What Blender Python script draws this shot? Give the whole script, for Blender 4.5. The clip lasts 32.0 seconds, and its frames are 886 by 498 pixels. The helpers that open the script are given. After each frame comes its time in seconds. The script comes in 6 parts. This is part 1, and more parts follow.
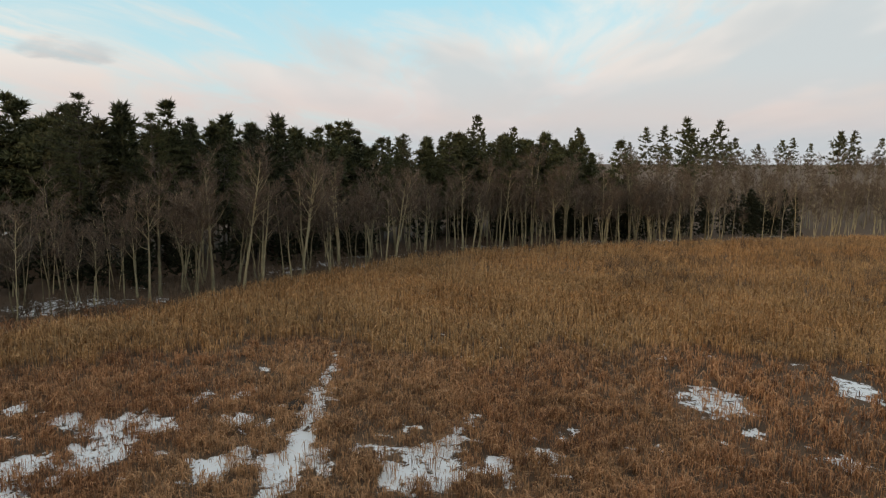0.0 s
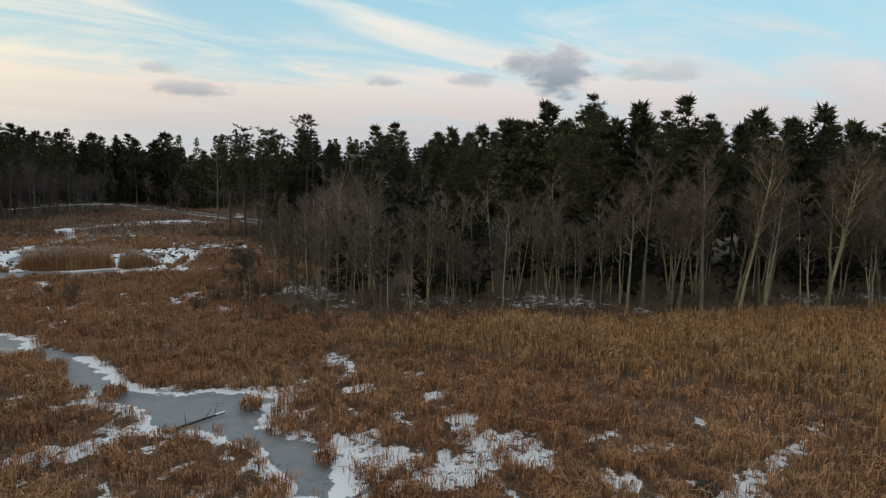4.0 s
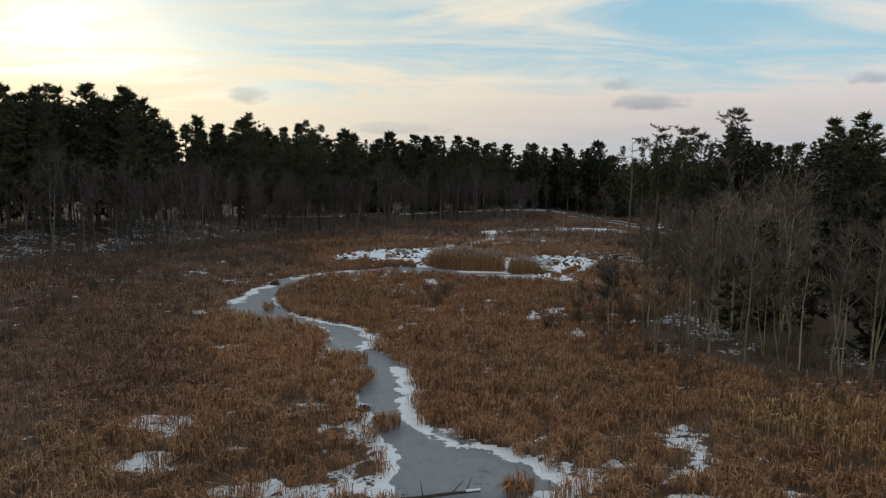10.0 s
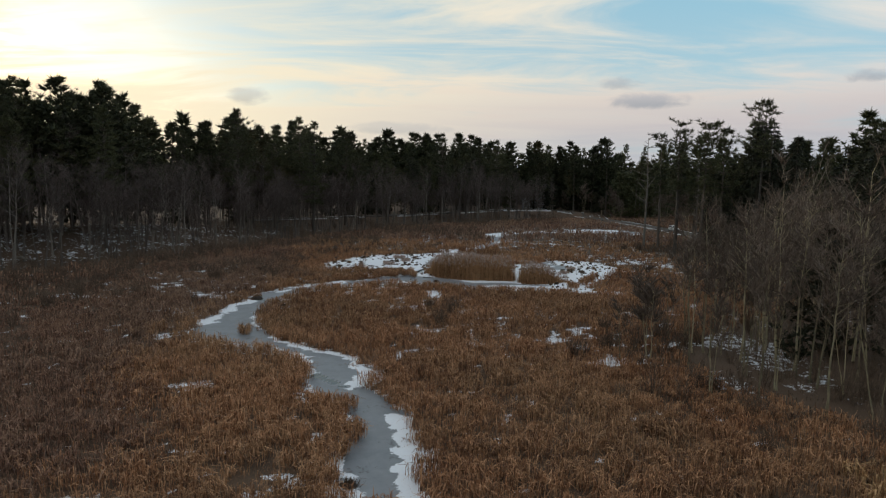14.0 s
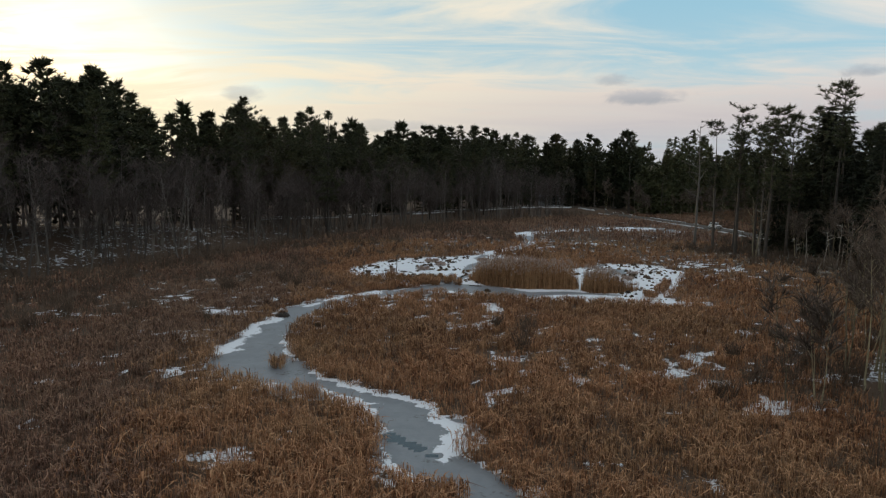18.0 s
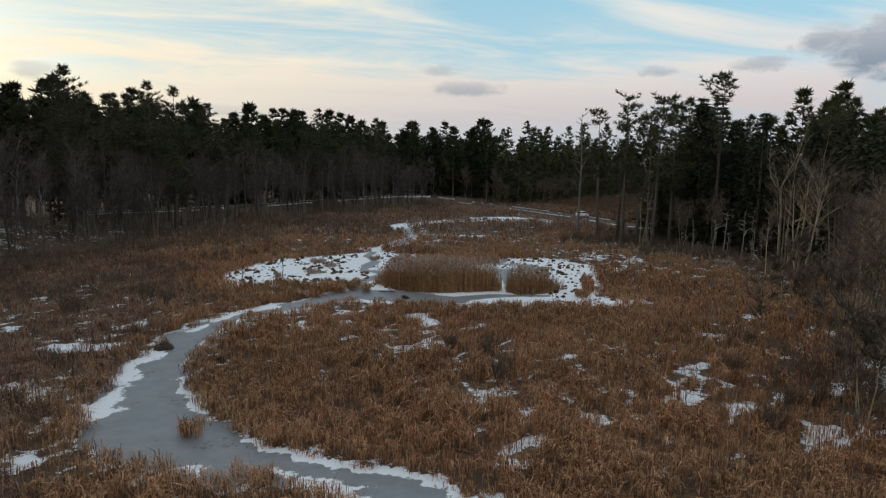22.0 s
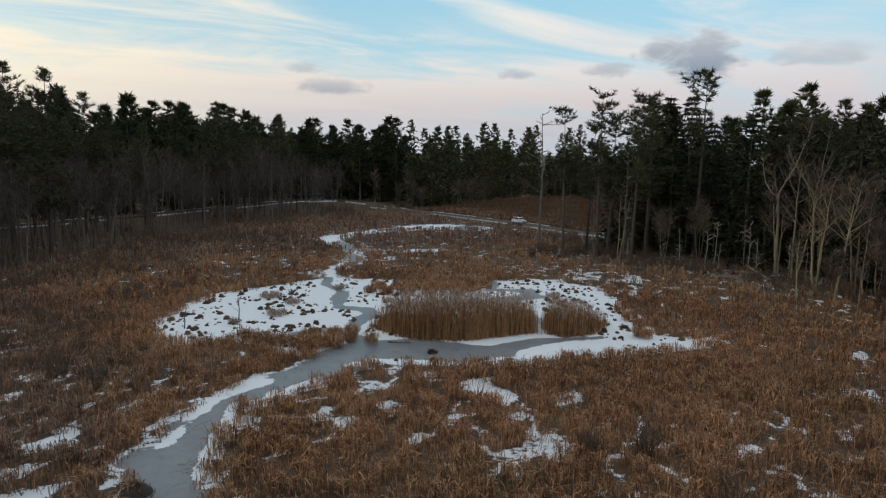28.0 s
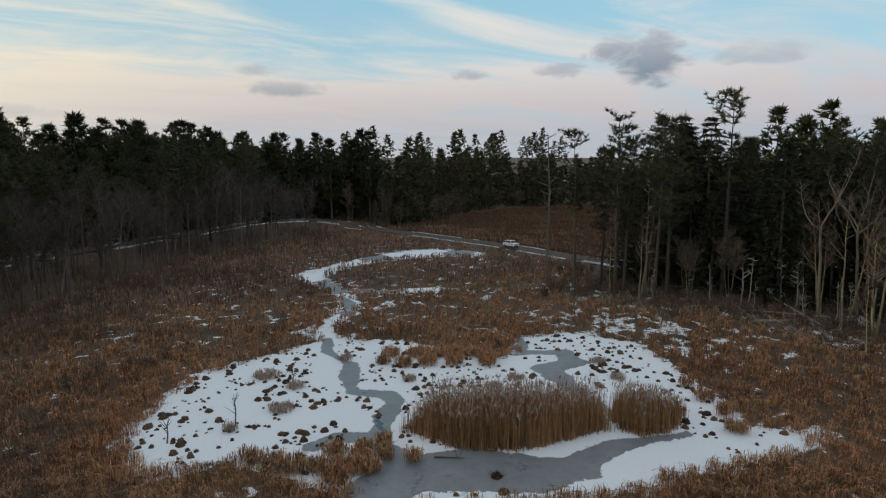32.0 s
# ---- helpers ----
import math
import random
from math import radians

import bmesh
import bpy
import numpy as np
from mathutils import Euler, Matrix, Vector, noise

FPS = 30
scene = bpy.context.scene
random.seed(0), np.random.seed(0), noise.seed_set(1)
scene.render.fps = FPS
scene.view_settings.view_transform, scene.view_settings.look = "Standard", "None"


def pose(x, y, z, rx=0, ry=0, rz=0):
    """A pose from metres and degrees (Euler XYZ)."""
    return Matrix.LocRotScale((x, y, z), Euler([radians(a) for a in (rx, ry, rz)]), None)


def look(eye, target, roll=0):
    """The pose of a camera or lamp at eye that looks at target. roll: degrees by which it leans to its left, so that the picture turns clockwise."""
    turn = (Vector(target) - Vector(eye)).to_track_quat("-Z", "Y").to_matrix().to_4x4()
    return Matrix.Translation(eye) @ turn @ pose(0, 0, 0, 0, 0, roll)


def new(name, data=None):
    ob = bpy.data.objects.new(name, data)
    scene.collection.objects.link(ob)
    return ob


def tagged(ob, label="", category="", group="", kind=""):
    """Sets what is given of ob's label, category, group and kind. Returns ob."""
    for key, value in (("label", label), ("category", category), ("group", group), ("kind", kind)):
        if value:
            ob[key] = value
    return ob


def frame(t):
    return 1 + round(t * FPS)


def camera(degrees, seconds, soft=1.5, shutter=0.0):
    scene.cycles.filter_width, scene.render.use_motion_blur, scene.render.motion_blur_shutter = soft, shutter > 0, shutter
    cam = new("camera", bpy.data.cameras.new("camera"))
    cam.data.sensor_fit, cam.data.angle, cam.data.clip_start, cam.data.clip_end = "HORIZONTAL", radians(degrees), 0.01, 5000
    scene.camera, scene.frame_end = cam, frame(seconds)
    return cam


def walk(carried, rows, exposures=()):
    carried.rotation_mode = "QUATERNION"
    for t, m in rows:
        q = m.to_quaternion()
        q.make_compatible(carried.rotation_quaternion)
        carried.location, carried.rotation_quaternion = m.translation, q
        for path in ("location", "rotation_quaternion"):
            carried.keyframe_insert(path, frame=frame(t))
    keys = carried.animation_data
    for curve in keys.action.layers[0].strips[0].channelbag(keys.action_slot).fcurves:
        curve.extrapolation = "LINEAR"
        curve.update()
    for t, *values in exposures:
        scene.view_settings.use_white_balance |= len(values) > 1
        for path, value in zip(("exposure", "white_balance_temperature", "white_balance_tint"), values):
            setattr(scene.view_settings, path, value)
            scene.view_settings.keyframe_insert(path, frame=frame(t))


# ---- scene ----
FOV = 68.57
cam = camera(FOV, 32.0, soft=1.25)

# ---- path of the flight ----
PATH = [
    (0.0, look((-36.558, -24.601, 20.049), (-26.681, -23.609, 18.842), 0.68)),
    (0.5, look((-34.037, -25.503, 19.653), (-24.318, -23.476, 18.457), 0.65)),
    (1.0, look((-31.102, -26.071, 19.238), (-21.661, -22.999, 18.040), 0.48)),
    (1.5, look((-28.628, -26.538, 18.929), (-19.574, -22.460, 17.751), 0.50)),
    (2.0, look((-26.800, -26.792, 18.803), (-18.229, -21.773, 17.640), 0.73)),
    (2.5, look((-25.061, -27.045, 18.748), (-17.071, -21.146, 17.576), 0.85)),
    (3.0, look((-23.403, -27.192, 18.705), (-16.002, -20.569, 17.543), 0.87)),
    (3.5, look((-21.880, -26.996, 18.657), (-15.127, -19.713, 17.493), 1.02)),
    (5.5, look((-15.020, -25.900, 18.570), (-11.790, -16.500, 17.398), 0.86)),
    (6.0, look((-13.869, -24.609, 18.378), (-11.548, -14.951, 17.224), 1.06)),
    (6.5, look((-12.197, -22.120, 17.680), (-10.797, -12.284, 16.544), 0.91)),
    (7.0, look((-10.792, -20.224, 17.184), (-10.028, -10.316, 16.072), 0.70)),
    (7.5, look((-9.767, -18.895, 17.028), (-9.391, -8.963, 15.925), 0.69)),
    (8.0, look((-8.935, -17.643, 16.954), (-8.810, -7.704, 15.854), 0.80)),
    (8.5, look((-8.170, -16.321, 16.939), (-8.197, -6.381, 15.845), 0.86)),
    (9.0, look((-7.484, -15.080, 16.956), (-7.594, -5.142, 15.849), 0.93)),
    (9.5, look((-6.898, -13.768, 16.985), (-7.047, -3.831, 15.871), 1.01)),
    (10.0, look((-6.275, -12.534, 17.075), (-6.443, -2.598, 15.956), 1.07)),
    (10.5, look((-5.710, -11.182, 17.045), (-5.880, -1.246, 15.934), 0.95)),
    (11.0, look((-5.244, -9.811, 17.095), (-5.460, 0.123, 15.970), 1.03)),
    (11.5, look((-4.975, -8.619, 17.035), (-5.219, 1.315, 15.914), 1.02)),
    (12.0, look((-4.887, -7.170, 17.028), (-5.144, 2.763, 15.904), 0.93)),
    (12.5, look((-5.104, -5.716, 17.047), (-5.346, 4.218, 15.919), 0.82)),
    (13.0, look((-5.635, -4.034, 17.037), (-5.841, 5.900, 15.905), 0.80)),
    (13.5, look((-6.300, -2.417, 17.013), (-6.482, 7.517, 15.887), 0.81)),
    (14.0, look((-7.063, -0.814, 17.008), (-7.230, 9.121, 15.884), 0.79)),
    (14.5, look((-7.979, 1.175, 16.966), (-8.143, 11.110, 15.842), 0.81)),
    (16.5, look((-11.735, 8.569, 16.495), (-11.901, 18.504, 15.364), 0.56)),
    (17.0, look((-12.882, 10.551, 16.373), (-13.026, 20.484, 15.231), 0.55)),
    (17.5, look((-13.852, 12.387, 16.245), (-13.980, 22.319, 15.092), 0.49)),
    (18.0, look((-14.923, 14.198, 16.112), (-15.032, 24.129, 14.948), 0.45)),
    (18.5, look((-16.082, 16.120, 15.988), (-16.182, 26.050, 14.810), 0.36)),
    (19.0, look((-17.134, 17.917, 15.916), (-17.165, 27.845, 14.721), 0.31)),
    (19.5, look((-18.153, 19.330, 15.947), (-17.494, 29.232, 14.716), 0.41)),
    (20.0, look((-19.448, 20.280, 16.307), (-17.715, 30.046, 15.031), 0.68)),
    (20.5, look((-20.761, 21.720, 16.419), (-18.540, 31.382, 15.112), 0.86)),
    (21.0, look((-21.822, 23.649, 16.312), (-19.463, 33.277, 14.994), 0.91)),
    (21.5, look((-22.793, 25.793, 16.100), (-20.407, 35.415, 14.786), 0.79)),
    (22.0, look((-23.782, 27.883, 15.932), (-21.370, 37.499, 14.617), 0.77)),
    (22.5, look((-24.712, 29.970, 15.847), (-22.289, 39.581, 14.519), 0.78)),
    (23.0, look((-25.740, 31.778, 15.854), (-23.012, 41.307, 14.526), 0.78)),
    (23.5, look((-26.764, 33.615, 15.824), (-23.694, 43.040, 14.500), 0.84)),
    (24.0, look((-27.802, 35.303, 15.925), (-24.358, 44.596, 14.591), 0.80)),
    (24.5, look((-28.748, 37.235, 15.893), (-25.066, 46.436, 14.561), 0.81)),
    (26.5, look((-31.815, 44.647, 16.060), (-27.616, 53.626, 14.738), 0.81)),
    (27.0, look((-32.379, 46.956, 16.171), (-28.124, 55.909, 14.850), 0.88)),
    (27.5, look((-32.804, 49.064, 16.300), (-28.543, 58.016, 14.991), 0.78)),
    (28.0, look((-33.147, 51.194, 16.661), (-28.859, 60.133, 15.355), 0.82)),
    (28.5, look((-33.435, 53.266, 17.138), (-29.056, 62.161, 15.832), 0.67)),
    (29.0, look((-33.602, 55.241, 17.616), (-29.135, 64.094, 16.321), 0.57)),
    (29.5, look((-33.800, 57.166, 18.190), (-29.189, 65.945, 16.896), 0.47)),
    (30.0, look((-34.041, 59.065, 18.766), (-29.265, 67.756, 17.482), 0.42)),
    (30.5, look((-34.057, 60.761, 19.346), (-29.234, 69.429, 18.076), 0.14)),
    (31.0, look((-33.992, 62.610, 20.120), (-29.146, 71.264, 18.840), 0.02)),
    (31.5, look((-33.851, 64.479, 20.877), (-29.001, 73.129, 19.589), -0.09)),
    (32.0, look((-33.882, 66.424, 21.482), (-29.022, 75.069, 20.197), -0.13)),
]
walk(cam, PATH, [(t, stops, kelvin, 10) for t, stops, kelvin in [(0.0, 0.26, 7100), (3.0, 0.20, 6850), (6.0, 0.14, 6550), (9.0, 0.0, 6500), (13.0, -0.02, 6500), (18.0, 0.0, 6500), (22.0, 0.10, 6500), (24.0, 0.17, 6500), (29.0, 0.12, 6450), (32.0, -0.02, 6450)]])

# ---- sky, sun ----
SUN_AZ, SUN_EL = radians(-45.0), radians(9.0)      # azimuth from +y towards +x
world = bpy.data.worlds.new("winter_evening_sky")
scene.world = world
world.use_nodes = True


class Nodes:
    """A short way to wire shader nodes."""

    def __init__(self, tree):
        self.tree = tree
        tree.nodes.clear()

    def add(self, kind, **props):
        n = self.tree.nodes.new(kind)
        for k, v in props.items():
            if k == "operation":
                n.operation = v
            elif k == "blend_type":
                n.blend_type = v
            elif k == "data_type":
                n.data_type = v
            elif k == "attribute_name":
                n.attribute_name = v
            elif k == "noise_dimensions":
                n.noise_dimensions = v
        return n

    def put(self, socket, value):
        if hasattr(value, "is_output"):
            self.tree.links.new(value, socket)
        else:
            socket.default_value = value

    def math(self, op, a, b=0.0, c=0.0):
        n = self.add("ShaderNodeMath", operation=op)
        for s, v in zip(n.inputs, (a, b, c)):
            self.put(s, v)
        return n.outputs[0]

    def mix(self, f, a, b, blend="MIX"):
        n = self.add("ShaderNodeMix", data_type="RGBA", blend_type=blend)
        self.put(n.inputs[0], f)
        self.put(n.inputs[6], a if hasattr(a, "is_output") else (*a, 1.0))
        self.put(n.inputs[7], b if hasattr(b, "is_output") else (*b, 1.0))
        return n.outputs[2]

    def step(self, v, lo, hi):
        n = self.add("ShaderNodeMapRange")
        n.interpolation_type = "SMOOTHSTEP"
        self.put(n.inputs[0], v)
        self.put(n.inputs[1], lo)
        self.put(n.inputs[2], hi)
        return n.outputs[0]

    def noise(self, vector, scale, detail=4.0, rough=0.55, distortion=0.0):
        n = self.add("ShaderNodeTexNoise")
        if vector is not None:
            self.put(n.inputs["Vector"], vector)
        self.put(n.inputs["Scale"], scale)
        self.put(n.inputs["Detail"], detail)
        self.put(n.inputs["Roughness"], rough)
        self.put(n.inputs["Distortion"], distortion)
        return n.outputs[0]

    def scaled(self, vector, s):
        n = self.add("ShaderNodeVectorMath", operation="MULTIPLY")
        self.put(n.inputs[0], vector)
        self.put(n.inputs[1], s)
        return n.outputs[0]


def build_sky():
    n = Nodes(world.node_tree)
    sky = n.add("ShaderNodeTexSky")
    sky.sky_type, sky.sun_disc = "NISHITA", False
    sky.sun_elevation, sky.sun_rotation = SUN_EL, SUN_AZ
    sky.altitude, sky.air_density, sky.dust_density, sky.ozone_density = 60, 1.0, 1.6, 1.4
    gas = n.mix(1.0, sky.outputs[0], (SKY_GAIN, SKY_GAIN, SKY_GAIN), "MULTIPLY")
    way = n.add("ShaderNodeTexCoord").outputs["Generated"]
    sep = n.add("ShaderNodeSeparateXYZ")
    n.put(sep.inputs[0], way)
    x, y, z = sep.outputs
    az = n.math("ARCTAN2", x, y)
    el = n.math("ARCSINE", z)
    # thin high cloud in long level streaks
    lift = n.math("MAXIMUM", n.math("ADD", z, 0.10), 0.02)
    flat = n.add("ShaderNodeCombineXYZ")
    n.put(flat.inputs[0], n.math("DIVIDE", x, lift))
    n.put(flat.inputs[1], n.math("DIVIDE", y, lift))
    turned = n.add("ShaderNodeMapping")
    n.put(turned.inputs[0], flat.outputs[0])
    turned.inputs["Rotation"].default_value = (0, 0, radians(28))
    turned.inputs["Scale"].default_value = (0.50, 1.15, 1.0)
    streak = n.noise(turned.outputs[0], 1.25, 8.0, 0.60, 0.7)
    veil = n.noise(turned.outputs[0], 0.42, 3.0, 0.5, 0.2)
    sunward = n.math("MULTIPLY_ADD", n.math("COSINE", n.math("SUBTRACT", az, SUN_AZ)), 0.5, 0.5)
    glow = n.math("POWER", sunward, 3.2)
    low = n.step(el, 0.30, 0.03)
    blue = n.mix(n.step(el, 0.05, 0.34), (0.54, 0.76, 0.86), (0.33, 0.70, 0.90))
    air = n.mix(n.math("MULTIPLY_ADD", glow, -0.45, 0.80), gas, blue)
    thick = n.math("MULTIPLY_ADD", streak, 1.0, n.math("MULTIPLY", veil, 0.75))
    thick = n.math("MULTIPLY_ADD", n.step(sunward, 0.32, 0.10), 0.22, thick)
    mask = n.step(n.math("MULTIPLY_ADD", low, 0.26, n.math("MULTIPLY_ADD", n.math("POWER", sunward, 2.0), 0.14, thick)), 0.90, 1.20)
    # lit cloud: cream near the sun, rose grey away from it and low down
    away = n.mix(low, (0.80, 0.79, 0.77), (0.62, 0.575, 0.61))
    heavy = n.math("MULTIPLY", n.step(n.noise(turned.outputs[0], 0.55, 4.0, 0.55, 0.4), 0.36, 0.56), n.step(sunward, 0.50, 0.20))
    away = n.mix(heavy, away, (0.50, 0.55, 0.60))
    lit = n.mix(glow, away, (1.04, 0.90, 0.62))
    rose = n.step(n.noise(turned.outputs[0], 0.8, 3.0), 0.48, 0.62)
    lit = n.mix(n.math("MULTIPLY", n.math("MULTIPLY", rose, low), 0.24), lit, (0.86, 0.64, 0.54))
    col = n.mix(n.math("MULTIPLY", mask, 0.92), air, lit)
    # grey band of distant cloud on the horizon, away from the sun
    band = n.math("MULTIPLY", n.step(el, 0.150, 0.06), n.step(glow, 0.95, 0.35))
    murk = n.mix(n.step(el, 0.035, 0.085), (0.43, 0.475, 0.54), (0.545, 0.505, 0.525))
    col = n.mix(n.math("MULTIPLY", band, n.math("MULTIPLY_ADD", streak, 0.9, 0.30)), col, murk)
    # small grey cumulus
    wide = n.scaled(way, (1.0, 1.0, 2.4))
    ragged = n.math("SUBTRACT", n.noise(wide, 22.0, 6.0, 0.62, 0.6), 0.5)
    soft = n.math("SUBTRACT", n.noise(wide, 7.0, 3.0, 0.5, 0.4), 0.5)
    for a, e, w, h, k in CUMULUS:
        u = n.math("DIVIDE", n.math("SUBTRACT", az, radians(a)), radians(w))
        v = n.math("DIVIDE", n.math("SUBTRACT", el, radians(e)), radians(h))
        d = n.math("ADD", n.math("MULTIPLY", u, u), n.math("MULTIPLY", v, v))
        d = n.math("ADD", d, n.math("MULTIPLY_ADD", ragged, 2.6, n.math("MULTIPLY", soft, 3.6)))
        m = n.math("MULTIPLY", n.step(d, 1.35, 0.0), k)
        shade = n.mix(n.step(v, -0.9, 0.7), (0.215, 0.275, 0.345), (0.39, 0.42, 0.475))
        col = n.mix(m, col, shade)
    # unseen broken cloud added overhead to make the light on the ground neutral
    over = n.math("MULTIPLY", n.step(el, 0.30, 0.62), n.math("MULTIPLY_ADD", n.step(streak, 0.35, 0.6), 0.35, 0.50))
    col = n.mix(over, col, (0.645, 0.625, 0.625))
    bg = n.add("ShaderNodeBackground")
    n.put(bg.inputs[0], col)
    bg.inputs[1].default_value = 1.0
    out = n.add("ShaderNodeOutputWorld")
    n.put(out.inputs[0], bg.outputs[0])


SKY_GAIN = 0.12
# azimuth, elevation, half width, half height (degrees), weight
CUMULUS = [(46.4, 8.7, 4.1, 1.9, 0.95), (39.4, 7.7, 2.2, 0.7, 0.7), (31.5, 7.6, 1.8, 0.5, 0.6), (16.0, 6.4, 4.0, 0.7, 0.6), (54.5, 8.6, 3.8, 0.9, 0.35),
           (13.6, 7.8, 2.0, 0.6, 0.45), (-17.5, 6.4, 1.6, 0.7, 0.4), (-5.0, 4.0, 4.5, 0.6, 0.3)]
build_sky()

sun = new("sun", bpy.data.lights.new("sun", "SUN"))
sun.data.energy, sun.data.angle, sun.data.color = 1.15, radians(14), (1.0, 0.80, 0.58)
sun.matrix_world = look((0, 0, 60), (-math.sin(SUN_AZ) * math.cos(SUN_EL) * 10, -math.cos(SUN_AZ) * math.cos(SUN_EL) * 10, 60 - math.sin(SUN_EL) * 10))

# ---- materials ----


def material(name, build):
    m = bpy.data.materials.new(name)
    m.use_nodes = True
    n = Nodes(m.node_tree)
    bsdf = n.add("ShaderNodeBsdfPrincipled")
    out = n.add("ShaderNodeOutputMaterial")
    n.put(out.inputs[0], bsdf.outputs[0])
    build(n, bsdf)
    return m


def bumped(n, bsdf, height, strength=0.4, distance=0.03):
    b = n.add("ShaderNodeBump")
    b.inputs["Strength"].default_value, b.inputs["Distance"].default_value = strength, distance
    n.put(b.inputs["Height"], height)
    n.put(bsdf.inputs["Normal"], b.outputs[0])


def stalks(name, dark, mid, light, field=0.06, gloss=0.75, other=None):
    """Dry stems: every stem has its own tint, and the stand changes over metres. other: the tint of some parts of the stand."""
    def build(n, bsdf):
        geo = n.add("ShaderNodeNewGeometry")
        pos = geo.outputs["Position"]
        own = geo.outputs["Random Per Island"]
        wide = n.noise(pos, field, 3.0, 0.6)
        near = n.noise(pos, 1.9, 3.0, 0.65)
        body = mid
        if other:
            body = n.mix(n.step(n.noise(pos, 0.035, 4.0, 0.6), 0.42, 0.60), mid, other)
        tone = n.math("MULTIPLY_ADD", own, 0.60, n.math("MULTIPLY_ADD", wide, 0.75, n.math("MULTIPLY", near, 1.10)))
        c = n.mix(n.step(tone, 0.92, 1.26), dark, body)
        c = n.mix(n.step(tone, 1.24, 1.60), c, light)
        n.put(bsdf.inputs["Base Color"], c)
        n.put(bsdf.inputs["Roughness"], gloss)
        bsdf.inputs["Specular IOR Level"].default_value = 0.2
    return material(name, build)


def bark(name, dark, light, scale=3.0):
    def build(n, bsdf):
        tex = n.add("ShaderNodeTexCoord").outputs["Object"]
        info = n.add("ShaderNodeObjectInfo").outputs["Random"]
        rough = n.noise(n.scaled(tex, (1, 1, 0.35)), scale, 5.0, 0.65)
        patch = n.noise(tex, 0.7, 3.0)
        f = n.math("MULTIPLY_ADD", info, 0.35, n.math("MULTIPLY_ADD", rough, 0.6, n.math("MULTIPLY", patch, 0.35)))
        n.put(bsdf.inputs["Base Color"], n.mix(n.step(f, 0.38, 0.98), dark, light))
        n.put(bsdf.inputs["Roughness"], 0.9)
        bumped(n, bsdf, rough, 0.5, 0.04)
    return material(name, build)


def needles(name, dark, light):
    def build(n, bsdf):
        geo = n.add("ShaderNodeNewGeometry")
        info = n.add("ShaderNodeObjectInfo").outputs["Random"]
        f = n.math("MULTIPLY_ADD", geo.outputs["Random Per Island"], 0.55, n.math("MULTIPLY_ADD", info, 0.4, n.math("MULTIPLY", n.noise(geo.outputs["Position"], 0.09, 2.0), 0.35)))
        c = n.mix(n.step(f, 0.3, 1.05), dark, light)
        rust = n.step(n.noise(geo.outputs["Position"], 0.05, 3.0), 0.56, 0.70)
        n.put(bsdf.inputs["Base Color"], n.mix(n.math("MULTIPLY", rust, 0.5), c, (light[0] * 1.25, light[1] * 0.85, light[2] * 0.8)))
        n.put(bsdf.inputs["Roughness"], 0.7)
        bsdf.inputs["Specular IOR Level"].default_value = 0.25
    return material(name, build)


def ground_material(n, bsdf):
    pos = n.add("ShaderNodeNewGeometry").outputs["Position"]
    snow = n.add("ShaderNodeAttribute", attribute_name="snow").outputs["Fac"]
    wood = n.add("ShaderNodeAttribute", attribute_name="wood").outputs["Fac"]
    grass = n.add("ShaderNodeAttribute", attribute_name="grass").outputs["Fac"]
    fine = n.noise(pos, 6.0, 8.0, 0.78)
    broad = n.noise(pos, 0.16, 4.0, 0.6)
    peat = n.mix(fine, (0.020, 0.013, 0.008), (0.075, 0.047, 0.025))
    straw = n.mix(broad, (0.070, 0.040, 0.022), (0.150, 0.085, 0.045))
    marsh = n.mix(n.step(n.math("ADD", fine, n.math("MULTIPLY", broad, 0.5)), 0.55, 0.95), peat, straw)
    litter = n.mix(fine, (0.045, 0.028, 0.018), (0.13, 0.080, 0.046))
    base = n.mix(wood, marsh, litter)
    base = n.mix(grass, base, n.mix(n.math("MULTIPLY_ADD", fine, 0.5, n.math("MULTIPLY", broad, 0.5)), (0.06, 0.032, 0.018), (0.19, 0.100, 0.052)))
    edge = n.math("ADD", snow, n.math("MULTIPLY", n.math("SUBTRACT", n.noise(pos, 1.3, 8.0, 0.76), 0.5), 2.1))
    cover = n.step(edge, 0.50, 0.60)
    white = n.mix(n.noise(pos, 0.8, 3.0), (0.64, 0.675, 0.72), (0.79, 0.82, 0.86))
    n.put(bsdf.inputs["Base Color"], n.mix(cover, base, white))
    n.put(bsdf.inputs["Roughness"], 0.9)
    bumped(n, bsdf, n.math("ADD", fine, cover), 0.6, 0.06)


